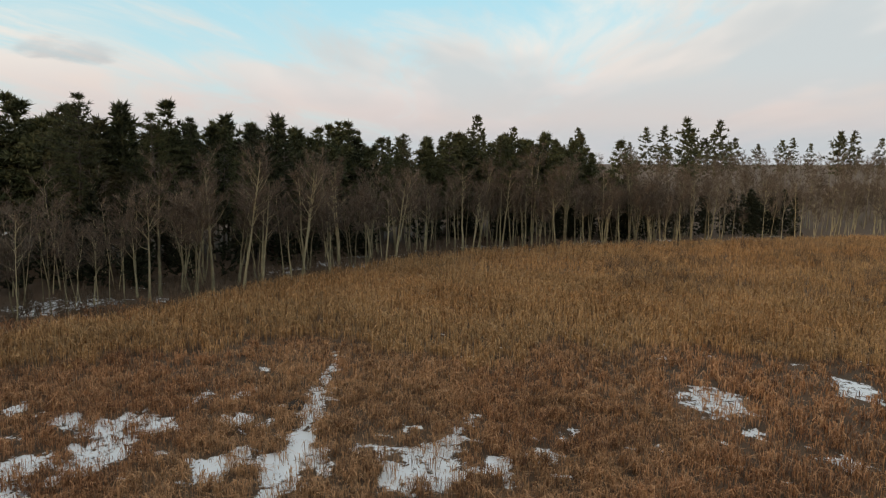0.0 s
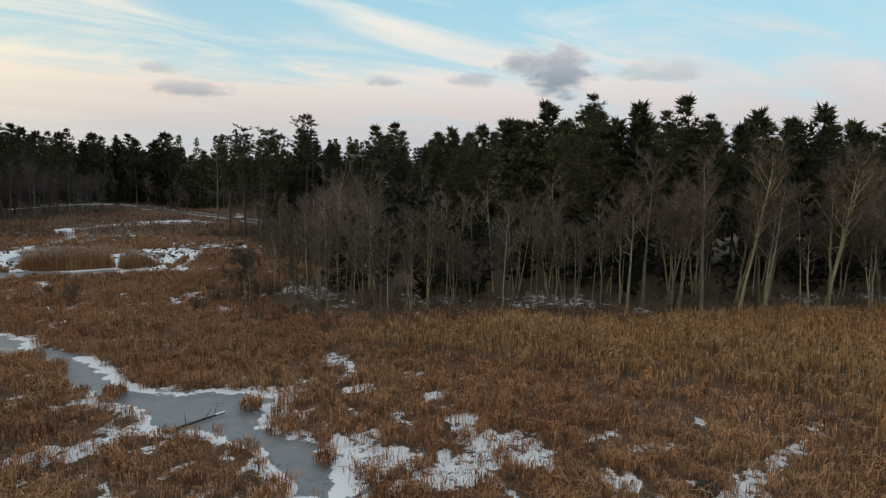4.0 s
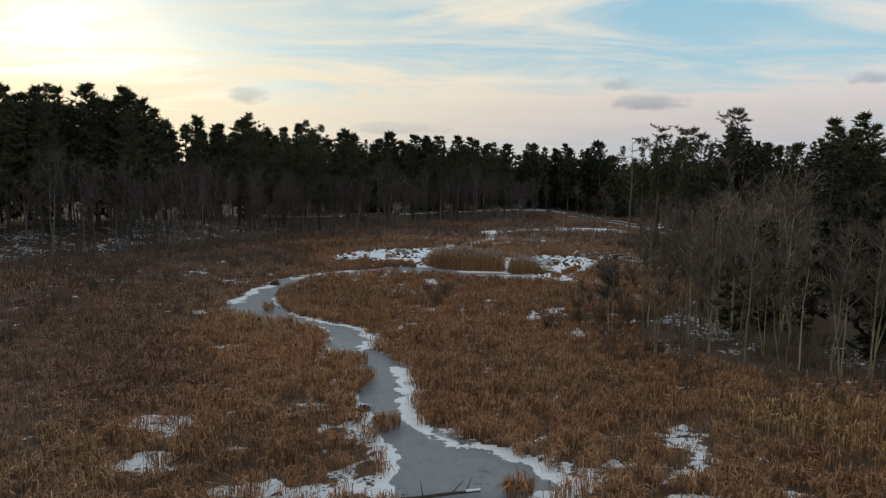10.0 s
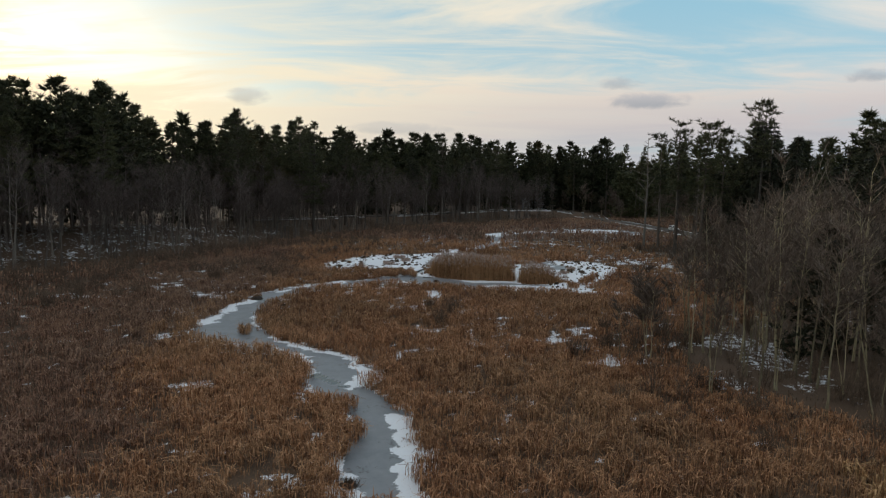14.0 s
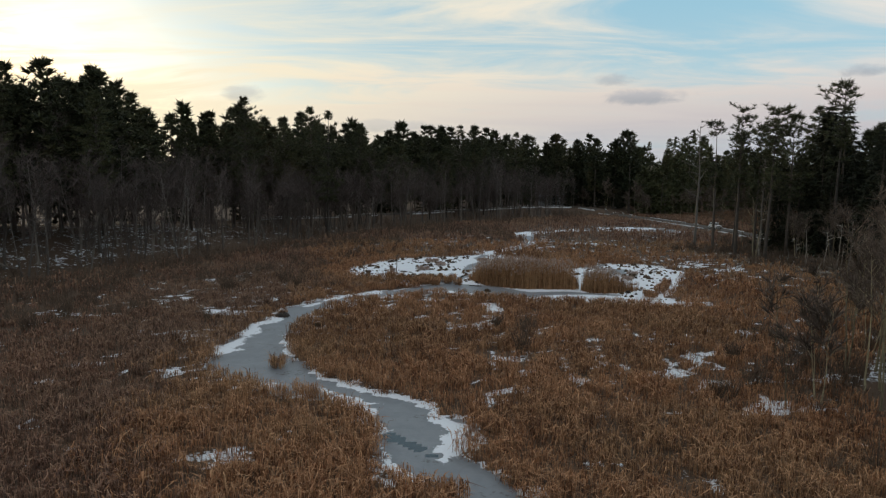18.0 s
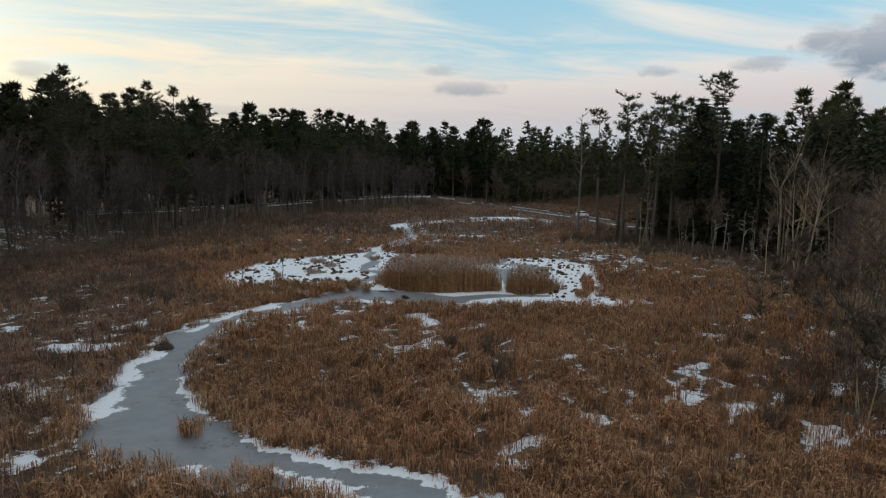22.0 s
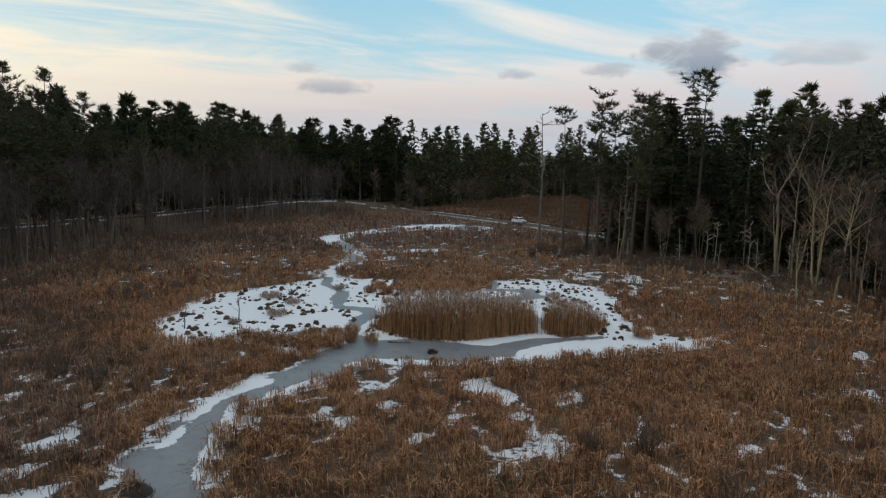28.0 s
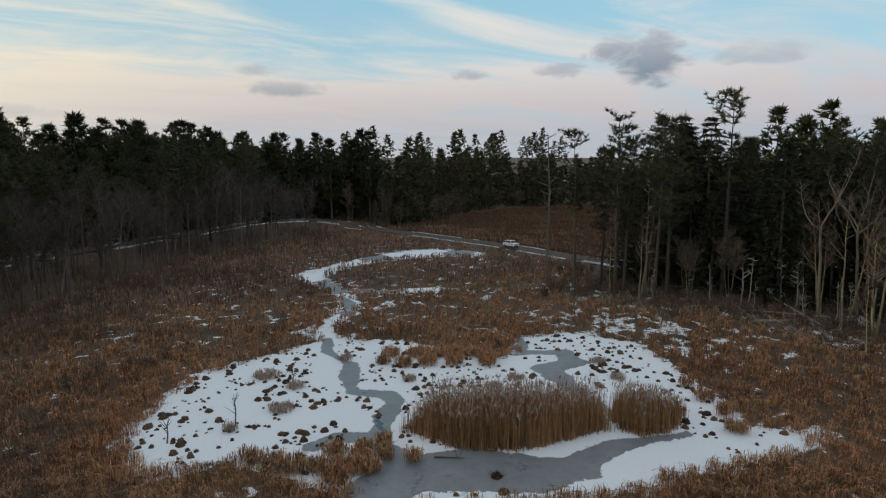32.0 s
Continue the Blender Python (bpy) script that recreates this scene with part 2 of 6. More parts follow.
def ice_material(n, bsdf):
    pos = n.add("ShaderNodeNewGeometry").outputs["Position"]
    snow = n.add("ShaderNodeAttribute", attribute_name="snow").outputs["Fac"]
    grain = n.noise(pos, 0.9, 6.0, 0.65, 0.3)
    fine = n.noise(pos, 5.0, 4.0, 0.6)
    crack = n.add("ShaderNodeTexVoronoi")
    crack.feature = "DISTANCE_TO_EDGE"
    n.put(crack.inputs["Vector"], pos)
    crack.inputs["Scale"].default_value = 0.45
    lines = n.step(crack.outputs[0], 0.0, 0.03)
    ice = n.mix(n.math("MULTIPLY_ADD", grain, 0.75, n.math("MULTIPLY", n.noise(pos, 0.22, 3.0), 0.3)), (0.082, 0.094, 0.106), (0.27, 0.285, 0.305))
    fleck = n.step(n.math("MULTIPLY_ADD", n.noise(pos, 2.6, 5.0, 0.7), 0.6, n.math("MULTIPLY", n.noise(pos, 0.35, 3.0), 0.5)), 0.62, 0.70)
    ice = n.mix(n.math("MULTIPLY", fleck, 0.75), ice, (0.05, 0.045, 0.04))
    ice = n.mix(n.math("MULTIPLY", n.math("SUBTRACT", 1.0, lines), 0.10), ice, (0.08, 0.09, 0.10))
    open_water = n.step(n.math("ADD", snow, n.math("MULTIPLY", fine, 0.12)), -0.52, -0.66)
    ice = n.mix(open_water, ice, (0.018, 0.022, 0.026))
    edge = n.math("ADD", snow, n.math("MULTIPLY", n.math("SUBTRACT", grain, 0.5), 1.15))
    edge = n.math("MULTIPLY_ADD", n.math("SUBTRACT", n.noise(pos, 2.4, 6.0, 0.7), 0.5), 1.1, edge)
    cover = n.step(edge, 0.44, 0.54)
    white = n.mix(fine, (0.67, 0.705, 0.75), (0.80, 0.83, 0.87))
    n.put(bsdf.inputs["Base Color"], n.mix(cover, ice, white))
    n.put(bsdf.inputs["Roughness"], n.math("MULTIPLY_ADD", cover, 0.42, n.math("MULTIPLY_ADD", open_water, -0.32, 0.46)))
    bumped(n, bsdf, n.math("ADD", n.math("MULTIPLY", fine, 0.3), cover), 0.35, 0.05)


def plain(name, colour, rough=0.6, metal=0.0, vary=0.15, scale=4.0):
    def build(n, bsdf):
        tex = n.add("ShaderNodeTexCoord").outputs["Object"]
        f = n.noise(tex, scale, 5.0, 0.6)
        a = tuple(c * (1 - vary) for c in colour)
        b = tuple(min(1, c * (1 + vary)) for c in colour)
        n.put(bsdf.inputs["Base Color"], n.mix(f, a, b))
        n.put(bsdf.inputs["Roughness"], rough)
        n.put(bsdf.inputs["Metallic"], metal)
    return material(name, build)


GROUND = material("marsh_floor", ground_material)
ICE = material("ice_and_snow", ice_material)
CATTAIL = stalks("dry_cattail", (0.115, 0.056, 0.031), (0.370, 0.178, 0.088), (0.53, 0.305, 0.165), other=(0.335, 0.190, 0.098))
OLD_CATTAIL = stalks("dull_cattail", (0.085, 0.048, 0.034), (0.240, 0.130, 0.085), (0.40, 0.245, 0.160), other=(0.225, 0.138, 0.092))
REED = stalks("dry_reed", (0.18, 0.092, 0.040), (0.41, 0.222, 0.096), (0.56, 0.345, 0.175), other=(0.37, 0.228, 0.110))
PLUME = stalks("reed_plume", (0.20, 0.13, 0.075), (0.32, 0.22, 0.13), (0.44, 0.33, 0.21))
TUSSOCK = stalks("dark_tussock", (0.035, 0.024, 0.016), (0.075, 0.048, 0.028), (0.14, 0.085, 0.045))
TWIG = stalks("grey_twigs", (0.066, 0.048, 0.038), (0.122, 0.091, 0.070), (0.20, 0.152, 0.118))
SHRUB = stalks("shrub_twigs", (0.070, 0.048, 0.036), (0.135, 0.094, 0.066), (0.22, 0.155, 0.105))
# hardwood twigs with the slope's shade put into the colour
SHADED_TWIG = stalks("shaded_hardwood_twigs", (0.052, 0.041, 0.037), (0.094, 0.073, 0.065), (0.145, 0.114, 0.100))
DRY_GRASS = stalks("winter_grass", (0.070, 0.040, 0.023), (0.135, 0.076, 0.042), (0.21, 0.125, 0.072))
SEDGE = stalks("pale_sedge", (0.24, 0.17, 0.135), (0.40, 0.30, 0.25), (0.52, 0.42, 0.36))
# hardwood bark darkened to stand for the shade on the slope
SHADED_BARK = bark("shaded_hardwood_bark", (0.070, 0.058, 0.050), (0.230, 0.200, 0.170))
BARK = bark("pale_grey_bark", (0.11, 0.090, 0.054), (0.46, 0.385, 0.235))
GREY_BARK = bark("grey_hardwood_bark", (0.085, 0.072, 0.052), (0.31, 0.265, 0.185))
SNAG_BARK = bark("dark_snag_wood", (0.060, 0.050, 0.042), (0.19, 0.165, 0.14))
PINE_BARK = bark("pine_bark", (0.040, 0.032, 0.026), (0.125, 0.100, 0.080))
DEAD = bark("weathered_dead_wood", (0.11, 0.092, 0.075), (0.36, 0.32, 0.265))
PINE = needles("pine_needles", (0.026, 0.030, 0.015), (0.088, 0.090, 0.038))
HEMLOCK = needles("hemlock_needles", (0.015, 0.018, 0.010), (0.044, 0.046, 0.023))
SNOW = plain("snow", (0.78, 0.80, 0.84), 0.85, 0, 0.05, 0.8)
ASPHALT = plain("worn_asphalt", (0.085, 0.074, 0.064), 0.95, 0, 0.25, 0.6)
ASPHALT.node_tree.nodes["Principled BSDF"].inputs["Specular IOR Level"].default_value = 0.15

# ---- plan ----


def sd_line(p, line):
    """Distance of the points from a polyline, positive to its left, and the run along it."""
    best = np.full(len(p), 1e9)
    side = np.ones(len(p))
    for a, b in zip(line[:-1], line[1:]):
        a, b = np.array(a[:2], float), np.array(b[:2], float)
        d = b - a
        u = np.clip(((p - a) * d).sum(1) / (d * d).sum(), 0, 1)
        q = p - a - u[:, None] * d
        dist = np.hypot(q[:, 0], q[:, 1])
        near = dist < best
        best = np.where(near, dist, best)
        side = np.where(near, np.sign(d[0] * (p[:, 1] - a[1]) - d[1] * (p[:, 0] - a[0]) + 1e-9), side)
    return best * side


def sd_band(p, line):
    """Distance from a band whose half width changes along the line; negative inside."""
    best = np.full(len(p), 1e9)
    for a, b in zip(line[:-1], line[1:]):
        (ax, ay, aw), (bx, by, bw) = a, b
        d = np.array((bx - ax, by - ay))
        u = np.clip(((p - (ax, ay)) * d).sum(1) / (d * d).sum(), 0, 1)
        q = p - (ax, ay) - u[:, None] * d
        best = np.minimum(best, np.hypot(q[:, 0], q[:, 1]) - (aw + u * (bw - aw)))
    return best


def sd_area(p, ring):
    """Distance from a closed outline; negative inside."""
    best = np.full(len(p), 1e9)
    inside = np.zeros(len(p), bool)
    for a, b in zip(ring, ring[1:] + ring[:1]):
        a, b = np.array(a, float), np.array(b, float)
        d = b - a
        u = np.clip(((p - a) * d).sum(1) / (d * d).sum(), 0, 1)
        q = p - a - u[:, None] * d
        best = np.minimum(best, np.hypot(q[:, 0], q[:, 1]))
        cross = (a[1] > p[:, 1]) != (b[1] > p[:, 1])
        with np.errstate(divide="ignore", invalid="ignore"):
            inside ^= cross & (p[:, 0] < d[0] * (p[:, 1] - a[1]) / (d[1] if d[1] else 1e-9) + a[0])
    return np.where(inside, -best, best)


def waves(p, size, seed, octaves=4):
    """Smooth value noise in 0..1 over the plan."""
    rng = np.random.default_rng(seed)
    total, weight, amp = np.zeros(len(p)), 0.0, 1.0
    for o in range(octaves):
        grid = rng.random((64, 64))
        q = p / size * 2**o + rng.random(2) * 64
        i = np.floor(q).astype(int)
        f = q - i
        f = f * f * (3 - 2 * f)
        g = lambda dx, dy: grid[(i[:, 0] + dx) % 64, (i[:, 1] + dy) % 64]
        v = (g(0, 0) * (1 - f[:, 0]) + g(1, 0) * f[:, 0]) * (1 - f[:, 1]) + (g(0, 1) * (1 - f[:, 0]) + g(1, 1) * f[:, 0]) * f[:, 1]
        total += v * amp
        weight += amp
        amp *= 0.55
    return total / weight


def ramp(v, lo, hi):
    u = np.clip((v - lo) / (hi - lo), 0, 1)
    return u * u * (3 - 2 * u)


# foot of the wooded slope on the near side of the road, and edge of the wood across the marsh
LEFT_EDGE = [(-120, -150), (-118, -40), (-104, 30), (-86, 78), (-77, 104), (-69, 119), (-62, 134), (-53, 160), (-35, 191), (-14, 219), (10, 240), (32, 260)]
RIGHT_EDGE = [(230, -260), (185, -150), (168, -112), (146, -66), (135, -42), (121, -17), (106, -3), (76, 10), (53, 25), (37, 37), (21, 42), (14, 50),
              (13, 62), (26, 76), (41, 88), (50, 98), (55, 109), (55, 120), (53, 132), (49, 142), (46, 152), (52, 166)]
STREAM = [(-9, -8, 0.6), (-6.5, 0, 0.9), (-4.2, 5, 1.6), (-2.6, 9.3, 2.5), (-3.3, 12.8, 1.7), (-4.4, 15, 1.1), (-4.8, 17.5, 1.8), (-4.6, 21.5, 3.2), (-7, 26, 2.5), (-10.6, 30.5, 1.8),
          (-11.6, 35.5, 2.5), (-12, 39, 2.8), (-12, 42.6, 1.9), (-13, 45.6, 1.4), (-16.5, 49, 1.8), (-16.7, 53.5, 2.9), (-18, 57.3, 1.8), (-20.8, 58.9, 1.5), (-24.5, 61.8, 1.6),
          (-27.3, 63.3, 2.5), (-32, 67.3, 2.9), (-32.8, 71.5, 2.9), (-33.2, 76.5, 2.6), (-33.3, 80, 2.1), (-32.3, 85, 1.7), (-31.7, 89.5, 1.9), (-30.6, 92, 1.6), (-28, 97, 1.3), (-22, 100, 1.8), (-17, 103.0, 2.5)]
UPSTREAM = [(-8, 141, 0.9), (-6, 148, 0.7), (1.4, 157.5, 0.8), (4, 167, 0.8), (4.5, 177, 0.9), (5, 189, 2.6), (14, 197, 1.6), (24, 202, 2.8), (33, 205, 5.0), (40, 206, 6.5), (47, 201, 4.5)]
BRANCH = [(4.5, 172, 0.5), (12, 166, 0.8), (20, 164, 1.3)]
POND = [(-32, 121), (-24.5, 135.5), (-15, 138.5), (-8, 141.5), (-3, 139), (1, 134), (4, 127), (6, 122), (9, 125), (12.5, 130.5), (19, 129.5), (23.5, 121.5),
        (18, 109), (13, 98.5), (17.5, 95), (10, 94.2), (3, 95.5), (-7, 97), (-17.5, 102), (-21.3, 107.5), (-25.3, 114.5), (-31, 114)]
NEAR_POOL = [(-9.6, 25.6), (-6.4, 28.6), (-3.2, 26.9), (-0.4, 25.0), (1.4, 22.4), (-1.2, 19.4), (-3.8, 17.6), (-6.5, 18.4), (-9.8, 20.4)]
# bare channels through the pond's snow: x, y, half width
CHANNEL = [(-19.5, 102.8, 2.0), (-15, 105.6, 2.6), (-11, 104.0, 3.2), (-7, 101.4, 2.8), (-4, 100.4, 1.8), (-1.5, 101.0, 1.5), (1.5, 101.5, 1.3), (4.2, 101.0, 0.9), (7.5, 100.2, 0.5)]
INLET = [(-14, 106.5, 1.6), (-15.0, 110.0, 1.3), (-13.9, 112.4, 0.8), (-12.0, 115.2, 0.5), (-9.8, 118, 0.9), (-9.6, 120.4, 1.0), (-12.2, 122.5, 0.5), (-10.6, 127.6, 0.9), (-9.2, 131.0, 0.5), (-9.7, 137, 0.6), (-8, 142, 0.6)]
SHALLOW = [(-19.5, 113, 0.7), (-17, 113.6, 0.9), (-14.5, 112, 0.7)]
ARM = [(5.5, 106, 0.6), (7.0, 114, 1.0), (8.5, 119, 2.1), (12, 119.5, 1.8), (13.6, 123, 0.9), (9.2, 125.5, 1.1), (12.6, 130.5, 0.9)]
ROAD = [(72, 120), (66, 150), (63, 170), (61.3, 204), (55, 239), (47, 270), (38, 288), (26, 290), (14, 283), (0, 266), (-38, 229), (-54, 213), (-95, 192), (-130, 180), (-175, 160), (-230, 120)]
ROAD_HALF = 2.9
# open snow between the stems: x, y, radii
PATCHES = [(-25.6, 29.4, 2.6, 2.0), (-24.2, 23.6, 2.2, 1.6), (-27.8, 49.3, 1.8, 1.3), (-42.2, 77.2, 2.5, 1.0), (8.5, 58.3, 1.8, 1.2), (-17.2, 31.6, 1.0, 1.0),
           (-14.7, 19.5, 2.4, 1.0), (-18.5, 20.7, 1.2, 1.0), (-9.5, 90.8, 1.0, 3.0), (-10.8, 82.5, 1.2, 1.6), (-5.0, 66.6, 0.7, 3.2), (-10.0, 61.5, 1.2, 1.2),
           (-11.8, 58.9, 1.0, 1.6), (-41, 87.2, 2.6, 1.3), (-40.5, 76.4, 2.0, 1.0), (9.9, 72.1, 1.0, 0.8), (3.7, 66.4, 1.6, 0.8), (6.9, 75, 0.8, 0.7)]
PATCHES_B = [(-10.4, 86.2, 0.9, 1.3), (-12.1, 81.2, 1.3, 1.0), (-17.5, 91.9, 0.7, 0.8), (-20.8, 90.6, 0.9, 0.6), (-4.8, 88.3, 1.0, 0.7), (-17.5, 86.2, 1.0, 0.4),
             (6, 79.5, 0.8, 0.6), (-39.3, 90.6, 1.6, 0.8), (-37.5, 94.1, 1.4, 1.0), (-45, 62, 0.8, 0.6), (20.8, -43.2, 4.4, 2.7), (5.2, -19.8, 3.4, 2.2), 
             (4, 3.8, 3.5, 2.0), (9.7, 5.1, 2.4, 1.6), (-0.4, 11, 2.8, 1.8), (1.5, 7.5, 2.4, 2.0), (12, -3, 1.5, 1.0), (26, -57.5, 3.5, 2.0), (13, -30, 1.0, 0.6)]
PATCHES_B += [(9.1, 9.2, 1.2, 1.2), (17.5, -1.2, 1.6, 0.9), (11.6, 16, 1.3, 0.7), (3, -5, 2.0, 1.0), (6.9, 20.3, 1.5, 1.0), (10, 10.3, 1.6, 1.4), (-16.5, 33.8, 1.4, 1.0), (-38.3, 48.3, 0.7, 0.6),
              (-37.5, 65, 1.6, 1.0), (-57, 85.2, 4.0, 0.7), (-27.4, 77.9, 1.0, 0.6), (-1.1, 46.3, 0.6, 0.8), (6.6, 57.5, 1.6, 1.0), (9.8, 72.1, 0.9, 0.8), (5.7, 63.7, 1.4, 0.8), (3.3, 66, 1.0, 1.0), (9.5, -48.6, 1.4, 1.4), (7.6, -20.4, 1.6, 1.2), (6.1, -24.6, 1.2, 1.0), (7.3, -27.9, 0.9, 0.9), (5.2, -11.3, 2.6, 1.2), (10.2, 2.5, 1.6, 1.0), (15.8, 1.9, 1.8, 0.8), (5.7, -6.2, 1.6, 0.8), (13.8, -44.1, 1.2, 1.2), (11, -4, 1.4, 1.0)]
SIDE = [(-9, 20.8, 0.8), (-12.5, 20.6, 0.4), (-15.4, 20.3, 0.8), (-18.5, 20.9, 0.7)]
TRAIL = [(32, -6.0, 0.35), (27, -6.9, 0.5), (20, -8.0, 0.8), (15.5, -8.6, 1.2), (8, -9.6, 0.9), (1.5, -10.7, 1.5)]
FOOTPATH = [(2.3, -17.8, 1.1), (8, -20, 0.5), (15.1, -22.7, 0.25)]


def patch_field(p):
    best = np.full(len(p), 9.0)
    for x, y, rx, ry in PATCHES + PATCHES_B:
        best = np.minimum(best, np.hypot((p[:, 0] - x) / rx, (p[:, 1] - y) / ry))
    best = np.minimum(best, np.minimum(np.minimum(sd_band(p, TRAIL), sd_band(p, FOOTPATH)), sd_band(p, SIDE)) + 1)
    return best + (waves(p, 1.0, 23, 2) - 0.5) * 1.0


def clearing(p):
    """Small openings between the clumps where snow lies, more of them in some parts of the marsh."""
    often = ramp(waves(p, 26, 21, 2), 0.40, 0.68)
    often = np.maximum(often, np.maximum(ramp(p[:, 1], 138, 150) * 0.6, ramp(np.hypot((p[:, 0] - 4) / 16, (p[:, 1] - 70) / 14), 1.2, 0.5)))
    often = np.maximum(often, 0.8 * ramp(np.hypot((p[:, 0] + 12) / 12, (p[:, 1] - 86) / 9), 1.2, 0.5))
    often = np.maximum(often, 0.8 * ramp(np.hypot((p[:, 0] + 42) / 7, (p[:, 1] - 80) / 18), 1.2, 0.5))
    often = np.maximum(often, 0.9 * ramp(np.hypot((p[:, 0] - 4) / 10, (p[:, 1] + 11) / 22), 1.3, 0.6))
    often = np.maximum(often, 1.5 * ramp(np.hypot((p[:, 0] - 28) / 11, (p[:, 1] - 128) / 16), 1.3, 0.5))
    often = often - 1.0 * ramp(in_left(p), -26, -12)
    often = often - 1.2 * ramp(p[:, 0], 11, 18) * ramp(p[:, 1], 40, 25)
    return ramp(waves(p, 1.35, 22, 3), 0.69 - 0.14 * often, 0.74 - 0.14 * often)


def water_sd(p):
    d = np.minimum(sd_band(p, STREAM), sd_band(p, UPSTREAM))
    d = np.minimum(d, sd_band(p, BRANCH))
    d = np.minimum(d, sd_area(p, POND))
    d = np.minimum(d, sd_area(p, NEAR_POOL))
    return d + (waves(p, 2.4, 5, 3) - 0.5) * 2.0 + (waves(p, 1.1, 6, 2) - 0.5) * 1.3


def in_left(p):
    return sd_line(p, LEFT_EDGE)


def in_right(p):
    return -sd_line(p, RIGHT_EDGE)


def wood_foot(p):
    """The strip of brush and fallen stems between the marsh and the hemlocks, 0..1."""
    return ramp(in_right(p) + (waves(p, 6, 88, 2) - 0.5) * 8, -15, -8) * ramp(p[:, 1], 103, 110) * ramp(p[:, 1], 160, 150)


def height(p):
    left, right = in_left(p), in_right(p)
    far = np.hypot(p[:, 0] - 0, p[:, 1] - 100)
    z = (5.0 - 3.4 * ramp(p[:, 1], 135, 200)) * ramp(left, 1, 27) + 16 * ramp(left, 60, 260)
    r = np.where(p[:, 1] < 172, right, -1)
    z += 1.6 * ramp(r, 1, 45) + 5 * ramp(r, 60, 260)
    z += 0.7 * ramp(-np.abs(sd_line(p, ROAD)), -8, -3.6)
    z += 20 * ramp(far, 420, 1500) + 11 * ramp(p[:, 0], 215, 330) * ramp(p[:, 1], 140, 60)
    bumps = (waves(p, 3.0, 11, 3) - 0.5) * 0.5
    z += bumps * (0.25 + 0.75 * ramp(np.maximum(left, right), 0, 8))
    wet = water_sd(p)
    return np.where(wet < 1.0, np.minimum(z, -0.10 + 0.12 * ramp(wet, 0, 1.0)), z)


# ---- building helpers ----


def mesh_from(name, verts, faces, mat, smooth=False):
    """A mesh from arrays of places and of equal-sided faces."""
    me = bpy.data.meshes.new(name)
    verts, faces = np.asarray(verts, np.float32), np.asarray(faces, np.int32)
    k = faces.shape[1]
    me.vertices.add(len(verts))
    me.vertices.foreach_set("co", verts.ravel())
    me.loops.add(faces.size)
    me.loops.foreach_set("vertex_index", faces.ravel())
    me.polygons.add(len(faces))
    me.polygons.foreach_set("loop_start", np.arange(0, faces.size, k, dtype=np.int32))
    me.polygons.foreach_set("use_smooth", np.full(len(faces), smooth))
    me.update(calc_edges=True)
    me.materials.append(mat)
    return me


def float_layer(me, name, values):
    me.attributes.new(name, "FLOAT", "POINT").data.foreach_set("value", np.asarray(values, np.float32))


class Geo:
    """Collects tubes and blades of one mesh; triangles only."""

    def __init__(self):
        self.v, self.f = [], []

    def tube(self, pts, radii, sides=5):
        base = len(self.v)
        for i, (p, r) in enumerate(zip(pts, radii)):
            a, b = pts[max(0, i - 1)], pts[min(len(pts) - 1, i + 1)]
            d = Vector(b) - Vector(a)
            d = d.normalized() if d.length > 1e-6 else Vector((0, 0, 1))
            u = d.orthogonal().normalized()
            w = d.cross(u)
            for s in range(sides):
                t = 2 * math.pi * s / sides
                self.v.append(tuple(Vector(p) + (u * math.cos(t) + w * math.sin(t)) * r))
        for i in range(len(pts) - 1):
            for s in range(sides):
                a, b = base + i * sides + s, base + i * sides + (s + 1) % sides
                self.f += [(a, b, b + sides), (a, b + sides, a + sides)]

    def blade(self, a, b, width, face=None):
        a, b = Vector(a), Vector(b)
        d = b - a
        side = (face or Vector((random.uniform(-1, 1), random.uniform(-1, 1), random.uniform(-1, 1)))).cross(d)
        side = side.normalized() * width / 2 if side.length > 1e-6 else Vector((width / 2, 0, 0))
        i = len(self.v)
        self.v += [tuple(a - side), tuple(a + side), tuple(b)]
        self.f.append((i, i + 1, i + 2))

    def mesh(self, name, mat, smooth=False):
        return mesh_from(name, self.v, self.f, mat, smooth)


def part(name, me, parent, label=""):
    ob = new(name, me)
    ob.parent = parent
    return tagged(ob, label) if label else ob


def joined(name, pieces, mat, label, category):
    """Many placed copies of meshes as one thing of kind stuff. pieces: (mesh, matrix)."""
    vs, fs, off = [], [], 0
    cache = {}
    for me, m in pieces:
        if me.name not in cache:
            v = np.empty(len(me.vertices) * 3, np.float32)
            me.vertices.foreach_get("co", v)
            f = np.empty(len(me.loops), np.int32)
            me.loops.foreach_get("vertex_index", f)
            cache[me.name] = v.reshape(-1, 3), f.reshape(-1, 3)
        v, f = cache[me.name]
        a = np.array(m, np.float32)
        w = np.stack([v[:, 0] * a[i, 0] + v[:, 1] * a[i, 1] + v[:, 2] * a[i, 2] + a[i, 3] for i in range(3)], 1)
        vs.append(w)
        fs.append(f + off)
        off += len(v)
    ob = new(name, mesh_from(name, np.concatenate(vs), np.concatenate(fs), mat))
    return tagged(ob, label, category, kind="stuff")


# ---- ground ----


def axis(lo, hi, step, reach):
    mid = np.arange(lo, hi + 0.01, step)
    out = np.cumsum(step * 1.28 ** np.arange(1, 60))
    out = out[out < reach]
    return np.concatenate([lo - out[::-1], mid, hi + out])


